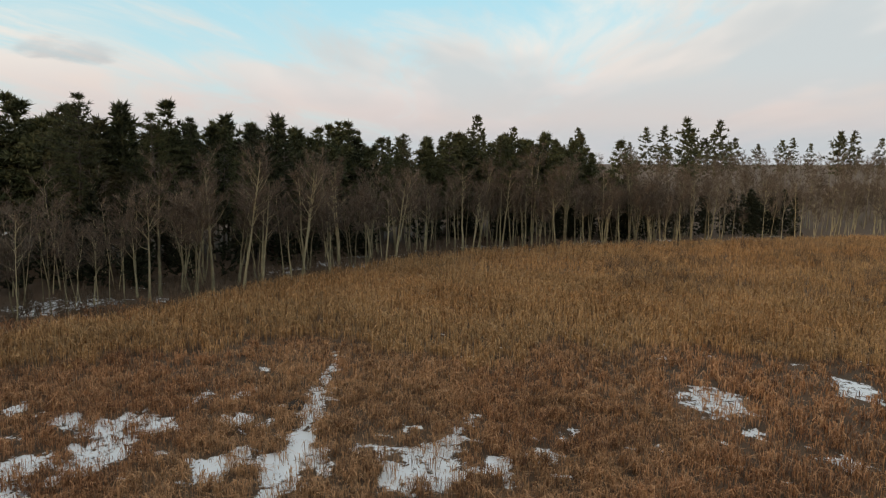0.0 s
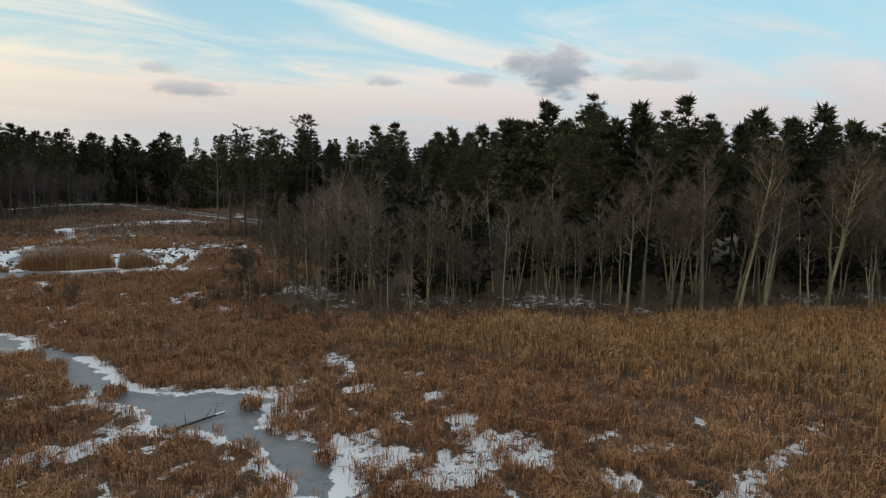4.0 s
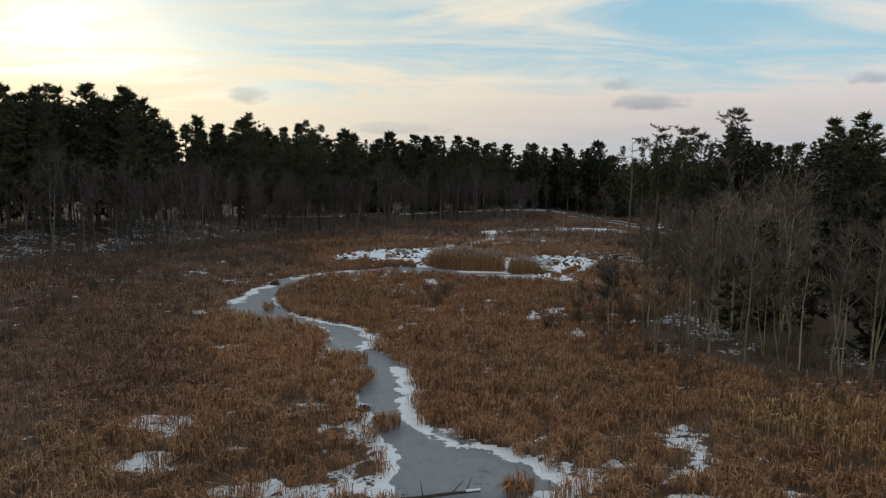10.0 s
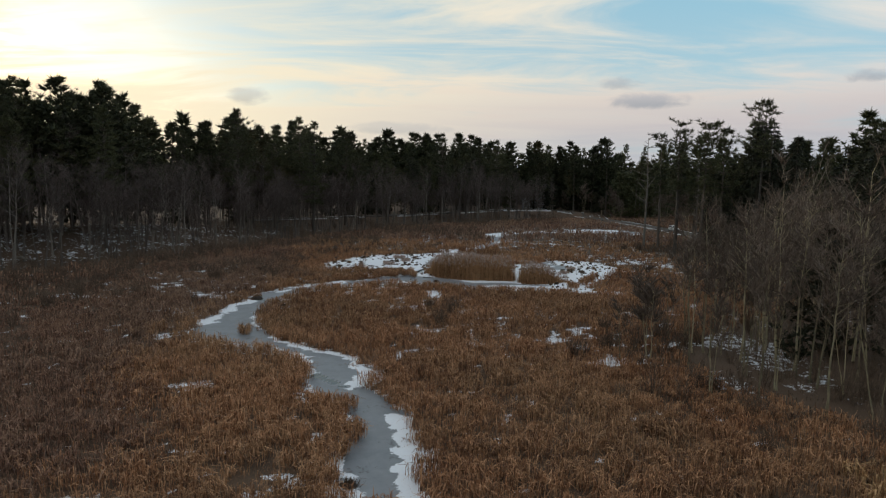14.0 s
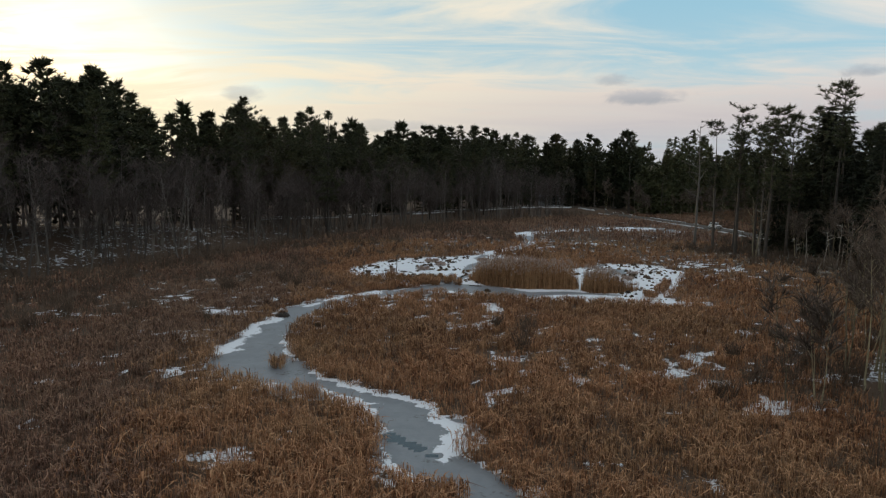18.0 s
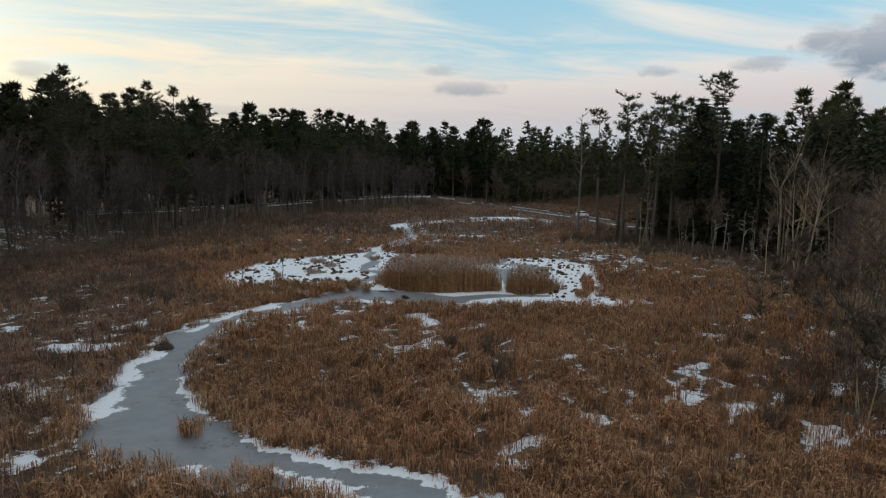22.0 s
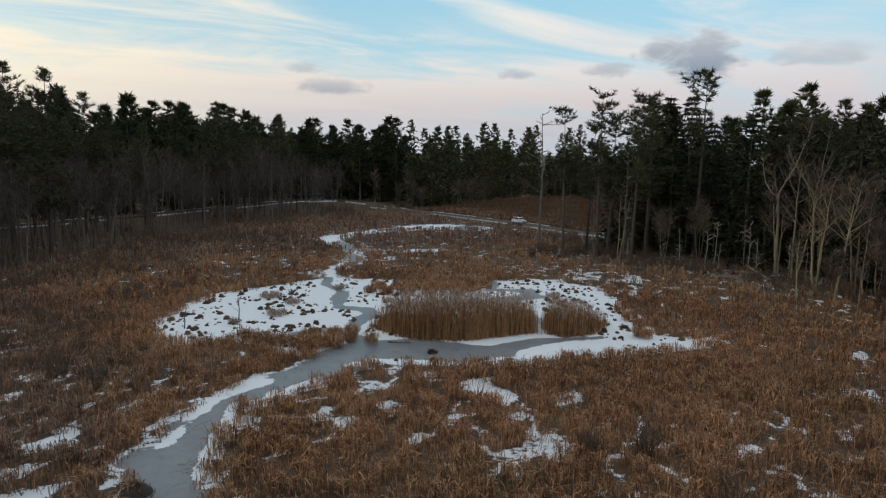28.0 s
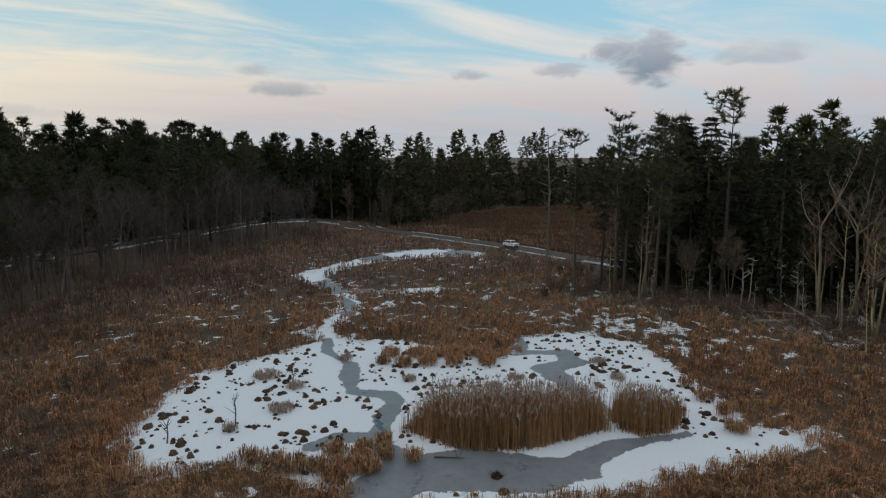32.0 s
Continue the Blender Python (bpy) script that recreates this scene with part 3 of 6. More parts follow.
def build_ground():
    xs, ys = axis(-92, 130, 1.0, 3500), axis(-70, 262, 1.0, 3500)
    gx, gy = np.meshgrid(xs, ys)
    p = np.stack([gx.ravel(), gy.ravel()], 1)
    z = height(p)
    nx, ny = len(xs), len(ys)
    i = (np.arange(ny - 1)[:, None] * nx + np.arange(nx - 1)[None]).ravel()
    me = mesh_from("ground", np.column_stack([p, z]), np.stack([i, i + 1, i + nx + 1, i + nx], 1), GROUND, True)
    left, right = in_left(p), in_right(p)
    wood = np.clip(np.maximum(np.maximum(ramp(left, -2, 5), wood_foot(p)), ramp(right, -2, 4) * (p[:, 1] < 175)), 0, 1)
    snow = 0.30 - 0.30 * ramp(patch_field(p), 0.7, 1.5) + 0.36 * (patch_field(p) < 1.15)
    snow += 0.62 * clearing(p)
    snow = np.where(left > 1, (0.14 + 0.52 * waves(p, 2.4, 3, 3) * ramp(left, 2, 9)) * (1 - 0.45 * ramp(p[:, 1], 160, 215)), snow)
    snow = np.where((right > 1) & (p[:, 1] < 172), 0.14 + 0.40 * ramp(waves(p, 6, 8, 3), 0.42, 0.64) * (1 - 0.75 * ramp(right, 9, 18)), snow)
    snow = snow + 0.42 * wood_foot(p) * ramp(waves(p, 4, 89, 3), 0.45, 0.65)
    meadow = (p[:, 0] > 62) & (p[:, 1] > 172) & (p[:, 1] < 375)
    snow = np.where(meadow, 0.05, snow)
    shore = water_sd(p)
    snow = np.where((shore < 1.2) & (left < 0) & (right < 0), np.maximum(snow, 0.62), snow)
    float_layer(me, "snow", snow)
    float_layer(me, "wood", wood)
    float_layer(me, "grass", meadow * 1.0)
    tagged(new("ground", me), "brown marsh floor with thin patchy snow rising into woods", "ground", kind="structure")


def build_ice():
    step = 0.34
    xs, ys = np.arange(-40, 54, step), np.arange(-14, 212, step)
    gx, gy = np.meshgrid(xs, ys)
    p = np.stack([gx.ravel(), gy.ravel()], 1)
    d = water_sd(p).reshape(gx.shape)
    low = np.minimum(np.minimum(d[:-1, :-1], d[1:, :-1]), np.minimum(d[:-1, 1:], d[1:, 1:]))
    jj, ii = np.nonzero(low < 0.15)
    nx = len(xs)
    a = jj * nx + ii
    faces = np.stack([a, a + 1, a + nx + 1, a + nx], 1)
    used, inv = np.unique(faces, return_inverse=True)
    q, dd = p[used], d.ravel()[used]
    n1 = waves(q, 5.5, 31, 3)
    pond = sd_area(q, POND) < 1.0
    # snow lies along the banks of the stream, and over most of the pond
    west = sd_line(q, STREAM) * np.where(q[:, 1] > 58, 1.0, -1.0)
    bank = ramp(waves(q, 9, 33, 2), 0.36, 0.60) * ramp(west, -0.3, 0.6) * np.where(q[:, 1] > 58, 1.0, 0.45)
    snow = 0.12 + 0.85 * ramp(dd, -0.7 - 1.9 * bank, -0.1 - 0.3 * bank) * ramp(n1, 0.36, 0.52) + 0.1 * (n1 - 0.5)
    cover = 0.85 - 0.9 * ramp(-np.minimum(np.minimum(sd_band(q, CHANNEL), sd_band(q, INLET)), np.minimum(sd_band(q, ARM), sd_band(q, SHALLOW))) + (n1 - 0.5) * 2.2, -0.4, 0.5)
    snow = np.where(pond, cover, snow)
    far = q[:, 1] > 143
    snow = np.where(far, 0.72 + 0.5 * (n1 - 0.5) - 0.5 * (waves(q, 9, 77, 2) > 0.60), snow)
    dark = np.minimum(sd_band(q, [(-13.6, 111.6, 0.4), (-13.3, 113.6, 0.35), (-12.6, 116.2, 0.3)]), sd_band(q, [(-18.5, 52, 2.0), (-16, 49.6, 1.9)]) + waves(q, 1.6, 9, 3) * 2.6)
    snow = np.where(dark < 0, -0.8, snow)
    me = mesh_from("frozen_stream", np.column_stack([q, np.full(len(q), 0.02)]), inv.reshape(-1, 4), ICE, True)
    float_layer(me, "snow", snow)
    tagged(new("water", me), "grey frozen stream and pond partly covered by snow", "frozen water", kind="structure")


build_ground()
build_ice()

# ---- trees ----


def bare_tree(seed, tall, stems, full=True, spread=1.0, girth=1.0, twiggy=1.0, mats=None):
    """A leafless hardwood: leaning stems, forking limbs, sprays of fine twigs. Returns the meshes of trunk and crown."""
    random.seed(seed)
    wood, twigs = Geo(), Geo()
    for s in range(stems):
        turn = random.uniform(0, 2 * math.pi)
        lean = random.uniform(0.02, 0.10) if stems == 1 else random.uniform(0.06, 0.20)
        h = tall * random.uniform(0.80, 1.0)
        r0 = girth * tall * random.uniform(0.0085, 0.0125) / (1 + 0.18 * (stems - 1))
        pts, radii = [], []
        x, y = (math.cos(turn) * 0.25 * (stems > 1), math.sin(turn) * 0.25 * (stems > 1))
        k = 9 if full else 5
        bend = random.uniform(-0.6, 0.6)
        for i in range(k + 1):
            u = i / k
            pts.append((x, y, u * h - 0.3))
            radii.append(max(0.012, r0 * (1 - 0.92 * u**0.9) * (1.35 if i == 0 else 1)))
            x += math.cos(turn + bend * u) * lean * h / k + random.uniform(-0.12, 0.12)
            y += math.sin(turn + bend * u) * lean * h / k + random.uniform(-0.12, 0.12)
        wood.tube(pts, radii, 5 if full else 3)
        limbs = random.randint(13, 17) if full else 9
        for j in range(limbs):
            u = (0.30 if j < 2 else 0.50) + (0.2 if j < 2 else 0.49 * (j + random.random()) / limbs)
            i = min(k - 1, int(u * k))
            a = Vector(pts[i]).lerp(Vector(pts[i + 1]), u * k - i)
            t = random.uniform(0, 2 * math.pi)
            rise = random.uniform(0.45, 1.3)
            d = Vector((math.cos(t), math.sin(t), rise)).normalized()
            ln = h * spread * random.uniform(0.16, 0.30) * (1.25 - 0.75 * u)
            b = a + d * ln * 0.5 + Vector((0, 0, random.uniform(-0.1, 0.25) * ln))
            c = b + (d + Vector((random.uniform(-0.4, 0.4), random.uniform(-0.4, 0.4), random.uniform(0, 0.5)))).normalized() * ln * 0.55
            rr = max(0.018, r0 * (1 - 0.9 * u) * 0.55)
            wood.tube([a, b, c], [rr, rr * 0.65, rr * 0.25], 3)
            for q in range(int((7 if full else 5) * twiggy)):
                v = random.uniform(0.25, 1.0)
                o = a.lerp(b, v * 2) if v < 0.5 else b.lerp(c, v * 2 - 1)
                e = (d * 0.8 + Vector((random.uniform(-1, 1), random.uniform(-1, 1), random.uniform(-0.1, 1.1)))).normalized() * ln * random.uniform(0.28, 0.55)
                twigs.blade(o, o + e, 0.06 if full else 0.08)
                for g in range(int((8 if full else 5) * twiggy)):
                    o2 = o + e * random.uniform(0.25, 1.0)
                    e2 = (e.normalized() + Vector((random.uniform(-1, 1), random.uniform(-1, 1), random.uniform(-0.3, 0.9)))).normalized() * random.uniform(0.6, 1.5)
                    twigs.blade(o2, o2 + e2, 0.042 if full else 0.085)
    tag = f"bare_{seed}"
    mats = mats or (BARK, TWIG)
    return wood.mesh(tag + "_trunk", mats[0], True), twigs.mesh(tag + "_crown", mats[1])


def tall_forked_tree(seed, tall):
    """A big hardwood with one clear pale trunk that forks high up into a few rising limbs."""
    random.seed(seed)
    wood, twigs = Geo(), Geo()
    fork = tall * random.uniform(0.52, 0.60)
    lean = Vector((random.uniform(-0.05, 0.05), random.uniform(-0.05, 0.05), 1.0))
    stem = [lean * (fork * i / 6) + Vector((random.uniform(-0.1, 0.1), random.uniform(-0.1, 0.1), -0.3 if i == 0 else 0)) for i in range(7)]
    wood.tube(stem, [0.32, 0.25, 0.23, 0.21, 0.20, 0.18, 0.17], 7)
    start = random.uniform(0, 6.3)
    for k in range(4):
        t = start + k * 1.65 + random.uniform(-0.3, 0.3)
        o = stem[6] if k < 2 else stem[5].lerp(stem[6], random.uniform(0.1, 0.8))
        d = Vector((math.cos(t), math.sin(t), random.uniform(1.3, 2.2) if k < 2 else random.uniform(0.7, 1.2))).normalized()
        ln = (tall - fork) * random.uniform(0.95, 1.15) * (1.0 if k < 2 else 0.7)
        limb = [o]
        for i in range(5):
            d = (d + Vector((random.uniform(-0.22, 0.22), random.uniform(-0.22, 0.22), 0.16))).normalized()
            limb.append(limb[-1] + d * ln / 5)
        wood.tube(limb, [0.12, 0.10, 0.08, 0.055, 0.035, 0.015], 5)
        for j in range(13):
            u = random.uniform(0.8, 4.95)
            a = limb[int(u)].lerp(limb[int(u) + 1], u % 1)
            e = (d + Vector((random.uniform(-1.1, 1.1), random.uniform(-1.1, 1.1), random.uniform(-0.3, 0.6)))).normalized() * random.uniform(1.2, 3.2) * (1.25 - u / 6)
            wood.tube([a, a + e * 0.5 + Vector((0, 0, 0.15)), a + e], [0.035, 0.022, 0.008], 3)
            for q in range(14):
                p = a + e * random.uniform(0.3, 1.0)
                w = (e.normalized() + Vector((random.uniform(-1, 1), random.uniform(-1, 1), random.uniform(-0.3, 0.9)))).normalized() * random.uniform(0.5, 1.3)
                twigs.blade(p, p + w, 0.035)
    return wood.mesh(f"forked_{seed}_trunk", GREY_BARK, True), twigs.mesh(f"forked_{seed}_crown", TWIG)


def tuft(geo, o, out, size, count, fat=0.34):
    """A spray of needles: narrow blades that open from one point."""
    for _ in range(count):
        d = (out + Vector((random.gauss(0, 0.75), random.gauss(0, 0.75), random.gauss(0.28, 0.55)))).normalized()
        geo.blade(o - d * size * 0.15, o + d * size * random.uniform(0.7, 1.25), size * fat * random.uniform(0.75, 1.25))


def pine_tree(seed, tall, bare, spread, detail=2, sparse=0.0, flat=False):
    """A white pine: straight trunk, dead stubs low down, level irregular tiers that carry upswept sprays of needles. detail: 2 near, 1 middle, 0 far."""
    random.seed(seed)
    full = detail == 2
    gap, size, count, reach, fat = ((0.90, 0.90, 16, 0.64, 0.17), (1.2, 1.42, 12, 1.0, 0.32), (1.8, 1.8, 7, 1.6, 0.50))[2 - detail]
    wood, leaf = Geo(), Geo()
    k = 8 if full else 4
    r0 = tall * 0.0125
    ox, oy = random.uniform(-0.03, 0.03), random.uniform(-0.03, 0.03)
    stem = [(ox * u * tall + random.uniform(-0.1, 0.1) * u, oy * u * tall + random.uniform(-0.1, 0.1) * u, u * tall - 0.4) for u in [i / k for i in range(k + 1)]]
    wood.tube(stem, [max(0.03, r0 * (1 - 0.95 * i / k)) for i in range(k + 1)], 6 if full else 3)

    def on(u):
        i = min(k - 1, int(u * k))
        return Vector(stem[i]).lerp(Vector(stem[i + 1]), u * k - i)

    if full:
        for _ in range(34 if flat else 16):
            u = random.uniform(0.18, bare + 0.1)
            t = random.uniform(0, 2 * math.pi)
            o = on(u)
            ln = random.uniform(0.8, 2.8)
            wood.tube([o, o + Vector((math.cos(t) * ln, math.sin(t) * ln, random.uniform(-0.5, 0.3)))], [0.05, 0.012], 3)
    tiers = max(3, int((1 - bare) * tall / gap))
    heavy = random.uniform(0, 2 * math.pi)
    for j in range(tiers):
        v = min(1.0, max(0.0, (j + random.uniform(-0.3, 0.3)) / (tiers - 1)))
        u = min(0.985, bare + (1 - bare) * v)
        if random.random() < sparse:
            continue
        profile = (0.62 + 0.85 * v) if v < 0.40 else max(0.12, 0.98 * ((1 - v) / 0.60) ** 0.68)
        if flat:
            profile = random.uniform(0.45, 1.0) * (0.75 + 0.35 * v if v < 0.93 else 0.75)
        arms = random.randint(4, 6) if full else 4
        for a in range(arms):
            t = 2 * math.pi * (a + random.uniform(-0.35, 0.35)) / arms + j * 1.1
            ln = spread * profile * random.uniform(0.55, 1.22) * (1 + 0.28 * math.cos(t - heavy))
            if random.random() < 0.10:
                ln *= 0.4
            o = on(u)
            d = Vector((math.cos(t), math.sin(t), random.uniform(-0.10, 0.20) + 0.45 * v))
            e = o + d * ln
            if full:
                wood.tube([o, o + d * ln * 0.6, e], [0.05 + 0.012 * ln, 0.04, 0.012], 3)
            n = max(2, int(ln / reach))
            for i in range(n):
                w = 0.25 + 0.75 * (i + random.random()) / n
                side = Vector((-d.y, d.x, 0)) * random.uniform(-0.34, 0.34) * ln * (1.15 - w * 0.6)
                tuft(leaf, o.lerp(e, w) + side + Vector((0, 0, random.uniform(-0.3, 0.45) * gap)), d * 0.7, size * random.uniform(0.75, 1.2), count, fat)
    tuft(leaf, on(0.985), Vector((0, 0, 1.5)), 1.1, 6)
    tag = f"pine_{seed}"
    return wood.mesh(tag + "_trunk", PINE_BARK, True), leaf.mesh(tag + "_crown", PINE)


def hemlock_tree(seed, tall, spread):
    """A dense dark conifer, foliage down to the ground."""
    random.seed(seed)
    wood, leaf = Geo(), Geo()
    wood.tube([(0, 0, -0.3), (0.1, 0, tall * 0.5), (0, 0.1, tall)], [0.26, 0.15, 0.02], 5)
    for j in range(int(tall / 0.62)):
        v = (j + 0.5) * 0.62 / tall
        if v > 0.99:
            break
        for a in range(6):
            t = a * 1.05 + j * 0.8 + random.uniform(-0.3, 0.3)
            ln = spread * (1 - v) ** 0.75 * random.uniform(0.7, 1.12) * min(1, 0.5 + v * 5) + 0.25
            d = Vector((math.cos(t), math.sin(t), -0.12))
            o = Vector((0, 0, v * tall))
            n = max(2, int(ln / 0.75))
            for i in range(n):
                tuft(leaf, o + d * ln * (0.3 + 0.7 * (i + random.random()) / n), d * 0.8 + Vector((0, 0, -0.5)), random.uniform(0.6, 1.0), 4)
    tag = f"hemlock_{seed}"
    return wood.mesh(tag + "_trunk", PINE_BARK, True), leaf.mesh(tag + "_crown", HEMLOCK)


def shrub_mesh(seed, tall, stems):
    random.seed(seed)
    g = Geo()
    for _ in range(stems):
        t, o = random.uniform(0, 2 * math.pi), random.uniform(0.1, 0.5)
        a = Vector((math.cos(t) * o * 0.5, math.sin(t) * o * 0.5, 0))
        h = tall * random.uniform(0.55, 1.0)
        b = a + Vector((math.cos(t) * h * random.uniform(0.1, 0.5), math.sin(t) * h * random.uniform(0.1, 0.5), h))
        g.blade(a, b, 0.045)
        for _ in range(7):
            p = a.lerp(b, random.uniform(0.25, 0.95))
            d = ((b - a).normalized() + Vector((random.uniform(-0.8, 0.8), random.uniform(-0.8, 0.8), random.uniform(-0.1, 0.6)))).normalized()
            g.blade(p, p + d * random.uniform(0.3, 0.8), 0.026)
    return g.mesh(f"shrub_{seed}", SHRUB)


BARE = [bare_tree(100 + i, t, s, True, 1.0, 1.3) for i, (t, s) in enumerate([(15, 1), (17, 2), (14, 3), (18, 1), (16, 2), (12, 1), (13, 3), (19, 2)])]
# the slope's hardwoods: same trees, shade painted into bark and twigs
SHADED_BARE = [bare_tree(120 + i, t, s, True, 1.0, 1.0, 0.8, (SHADED_BARK, SHADED_TWIG)) for i, (t, s) in enumerate([(15, 1), (17, 2), (14, 2), (18, 1), (13, 3)])]
SLENDER = [bare_tree(130 + i, t, s, True, 0.8, 0.62, 0.8) for i, (t, s) in enumerate([(14, 1), (12, 2), (15, 1), (10, 3), (13, 1), (11, 2)])]
FORKED = [bare_tree(150 + i, t, 2, True, 1.25, 1.25, 0.5) for i, t in enumerate([18, 16, 17])]
SAPLING = [bare_tree(140 + i, t, s, False, 0.8) for i, (t, s) in enumerate([(8, 1), (9, 2), (7, 3), (10, 1)])]
MID_BARE = [bare_tree(160 + i, t, s, False, 1.0, 0.62) for i, (t, s) in enumerate([(16, 2), (18, 1), (15, 2), (17, 1)])]
PINES = [pine_tree(200 + i, t, b, w) for i, (t, b, w) in enumerate([(28, 0.30, 5.4), (31, 0.38, 5.9), (25, 0.25, 5.3), (29, 0.34, 4.9), (33, 0.40, 6.0), (22, 0.20, 4.9)])]
MID_PINES = [pine_tree(240 + i, t, b, w, 1) for i, (t, b, w) in enumerate([(27, 0.24, 6.0), (25, 0.18, 5.8), (29, 0.28, 6.4), (28, 0.22, 5.4)])]
FAR_PINES = [pine_tree(250 + i, t, b, w, 0) for i, (t, b, w) in enumerate([(25, 0.06, 6.6), (22, 0.05, 6.2), (27, 0.08, 7.2)])]
HEMLOCKS = [hemlock_tree(260 + i, t, w) for i, (t, w) in enumerate([(17, 3.6), (14, 3.2), (20, 4.0)])]
SHRUBS = [shrub_mesh(300 + i, t, s) for i, (t, s) in enumerate([(1.8, 16), (2.4, 20), (1.4, 14), (3.0, 20)])]


def ground_z(x, y):
    return float(height(np.array([[x, y]], float))[0])


def tree(name, meshes, x, y, scale, turn, label, category, group=""):
    top = new(name)
    part("trunk", meshes[0], top)
    part("crown", meshes[1], top)
    top.location, top.rotation_euler, top.scale = (x, y, ground_z(x, y)), (0, 0, turn), (scale, scale, scale)
    return tagged(top, label, category, group)


def along(line, u0, u1):
    """Places and leftward normals at even steps along a line, as functions of the run."""
    pts = [Vector(p[:2]) for p in line]
    run = [0.0]
    for a, b in zip(pts[:-1], pts[1:]):
        run.append(run[-1] + (b - a).length)

    def at(s):
        for i in range(len(pts) - 1):
            if s <= run[i + 1] or i == len(pts) - 2:
                d = (pts[i + 1] - pts[i]).normalized()
                return pts[i] + d * (s - run[i]), Vector((-d.y, d.x))
    return at, run[-1]


def grow(line, side, spacing, rows, meshes, name, label, category, group, start=0.0, end=None, scale=(0.85, 1.15), gap=0.12, seed=1, clear=None):
    """A belt of single trees behind an edge. rows: depths in metres behind it."""
    random.seed(seed)
    at, total = along(line, 0, 1)
    end = total if end is None else end
    placed = 0
    for depth, jitter in rows:
        s = start + random.uniform(0, spacing)
        while s < end:
            if random.random() > gap:
                p, nrm = at(s)
                q = p + nrm * side * (depth + random.uniform(-jitter, jitter))
                if clear is None or clear(q.x, q.y):
                    tree(name, random.choice(meshes), q.x, q.y, random.uniform(*scale), random.uniform(0, 6.3), label, category, group)
                    placed += 1
            s += spacing * random.uniform(0.6, 1.4)
    return placed


def scatter(count, box, keep, seed):
    rng = np.random.default_rng(seed)
    p = rng.random((count, 2)) * (box[2] - box[0], box[3] - box[1]) + (box[0], box[1])
    return p[keep(p)]


def off_road(x, y):
    return abs(float(sd_line(np.array([[x, y]], float), ROAD)[0])) > 5.5


def wood_stuff(name, meshes, which, places, scale, mat, label, category, seed):
    random.seed(seed)
    z = height(places)
    pieces = [(random.choice(meshes)[which], pose(x, y, h, 0, 0, random.uniform(0, 360)) @ Matrix.Scale(random.uniform(*scale), 4)) for (x, y), h in zip(places, z)]
    return joined(name, pieces, mat, label, category)


def shrub_belt(name, places, scale, label, seed):
    random.seed(seed)
    z = height(places)
    pieces = [(random.choice(SHRUBS), pose(x, y, h, 0, 0, random.uniform(0, 360)) @ Matrix.Scale(random.uniform(*scale), 4)) for (x, y), h in zip(places, z)]
    return joined(name, pieces, SHRUB, label, "shrubs")


def both(name, meshes, p, scale, mats, label, seed):
    wood_stuff(name, meshes, 1, p, scale, mats[1], label, "woods", seed)
    wood_stuff(name + "_trunks", meshes, 0, p, scale, mats[0], "trunks of the " + label, "woods", seed)


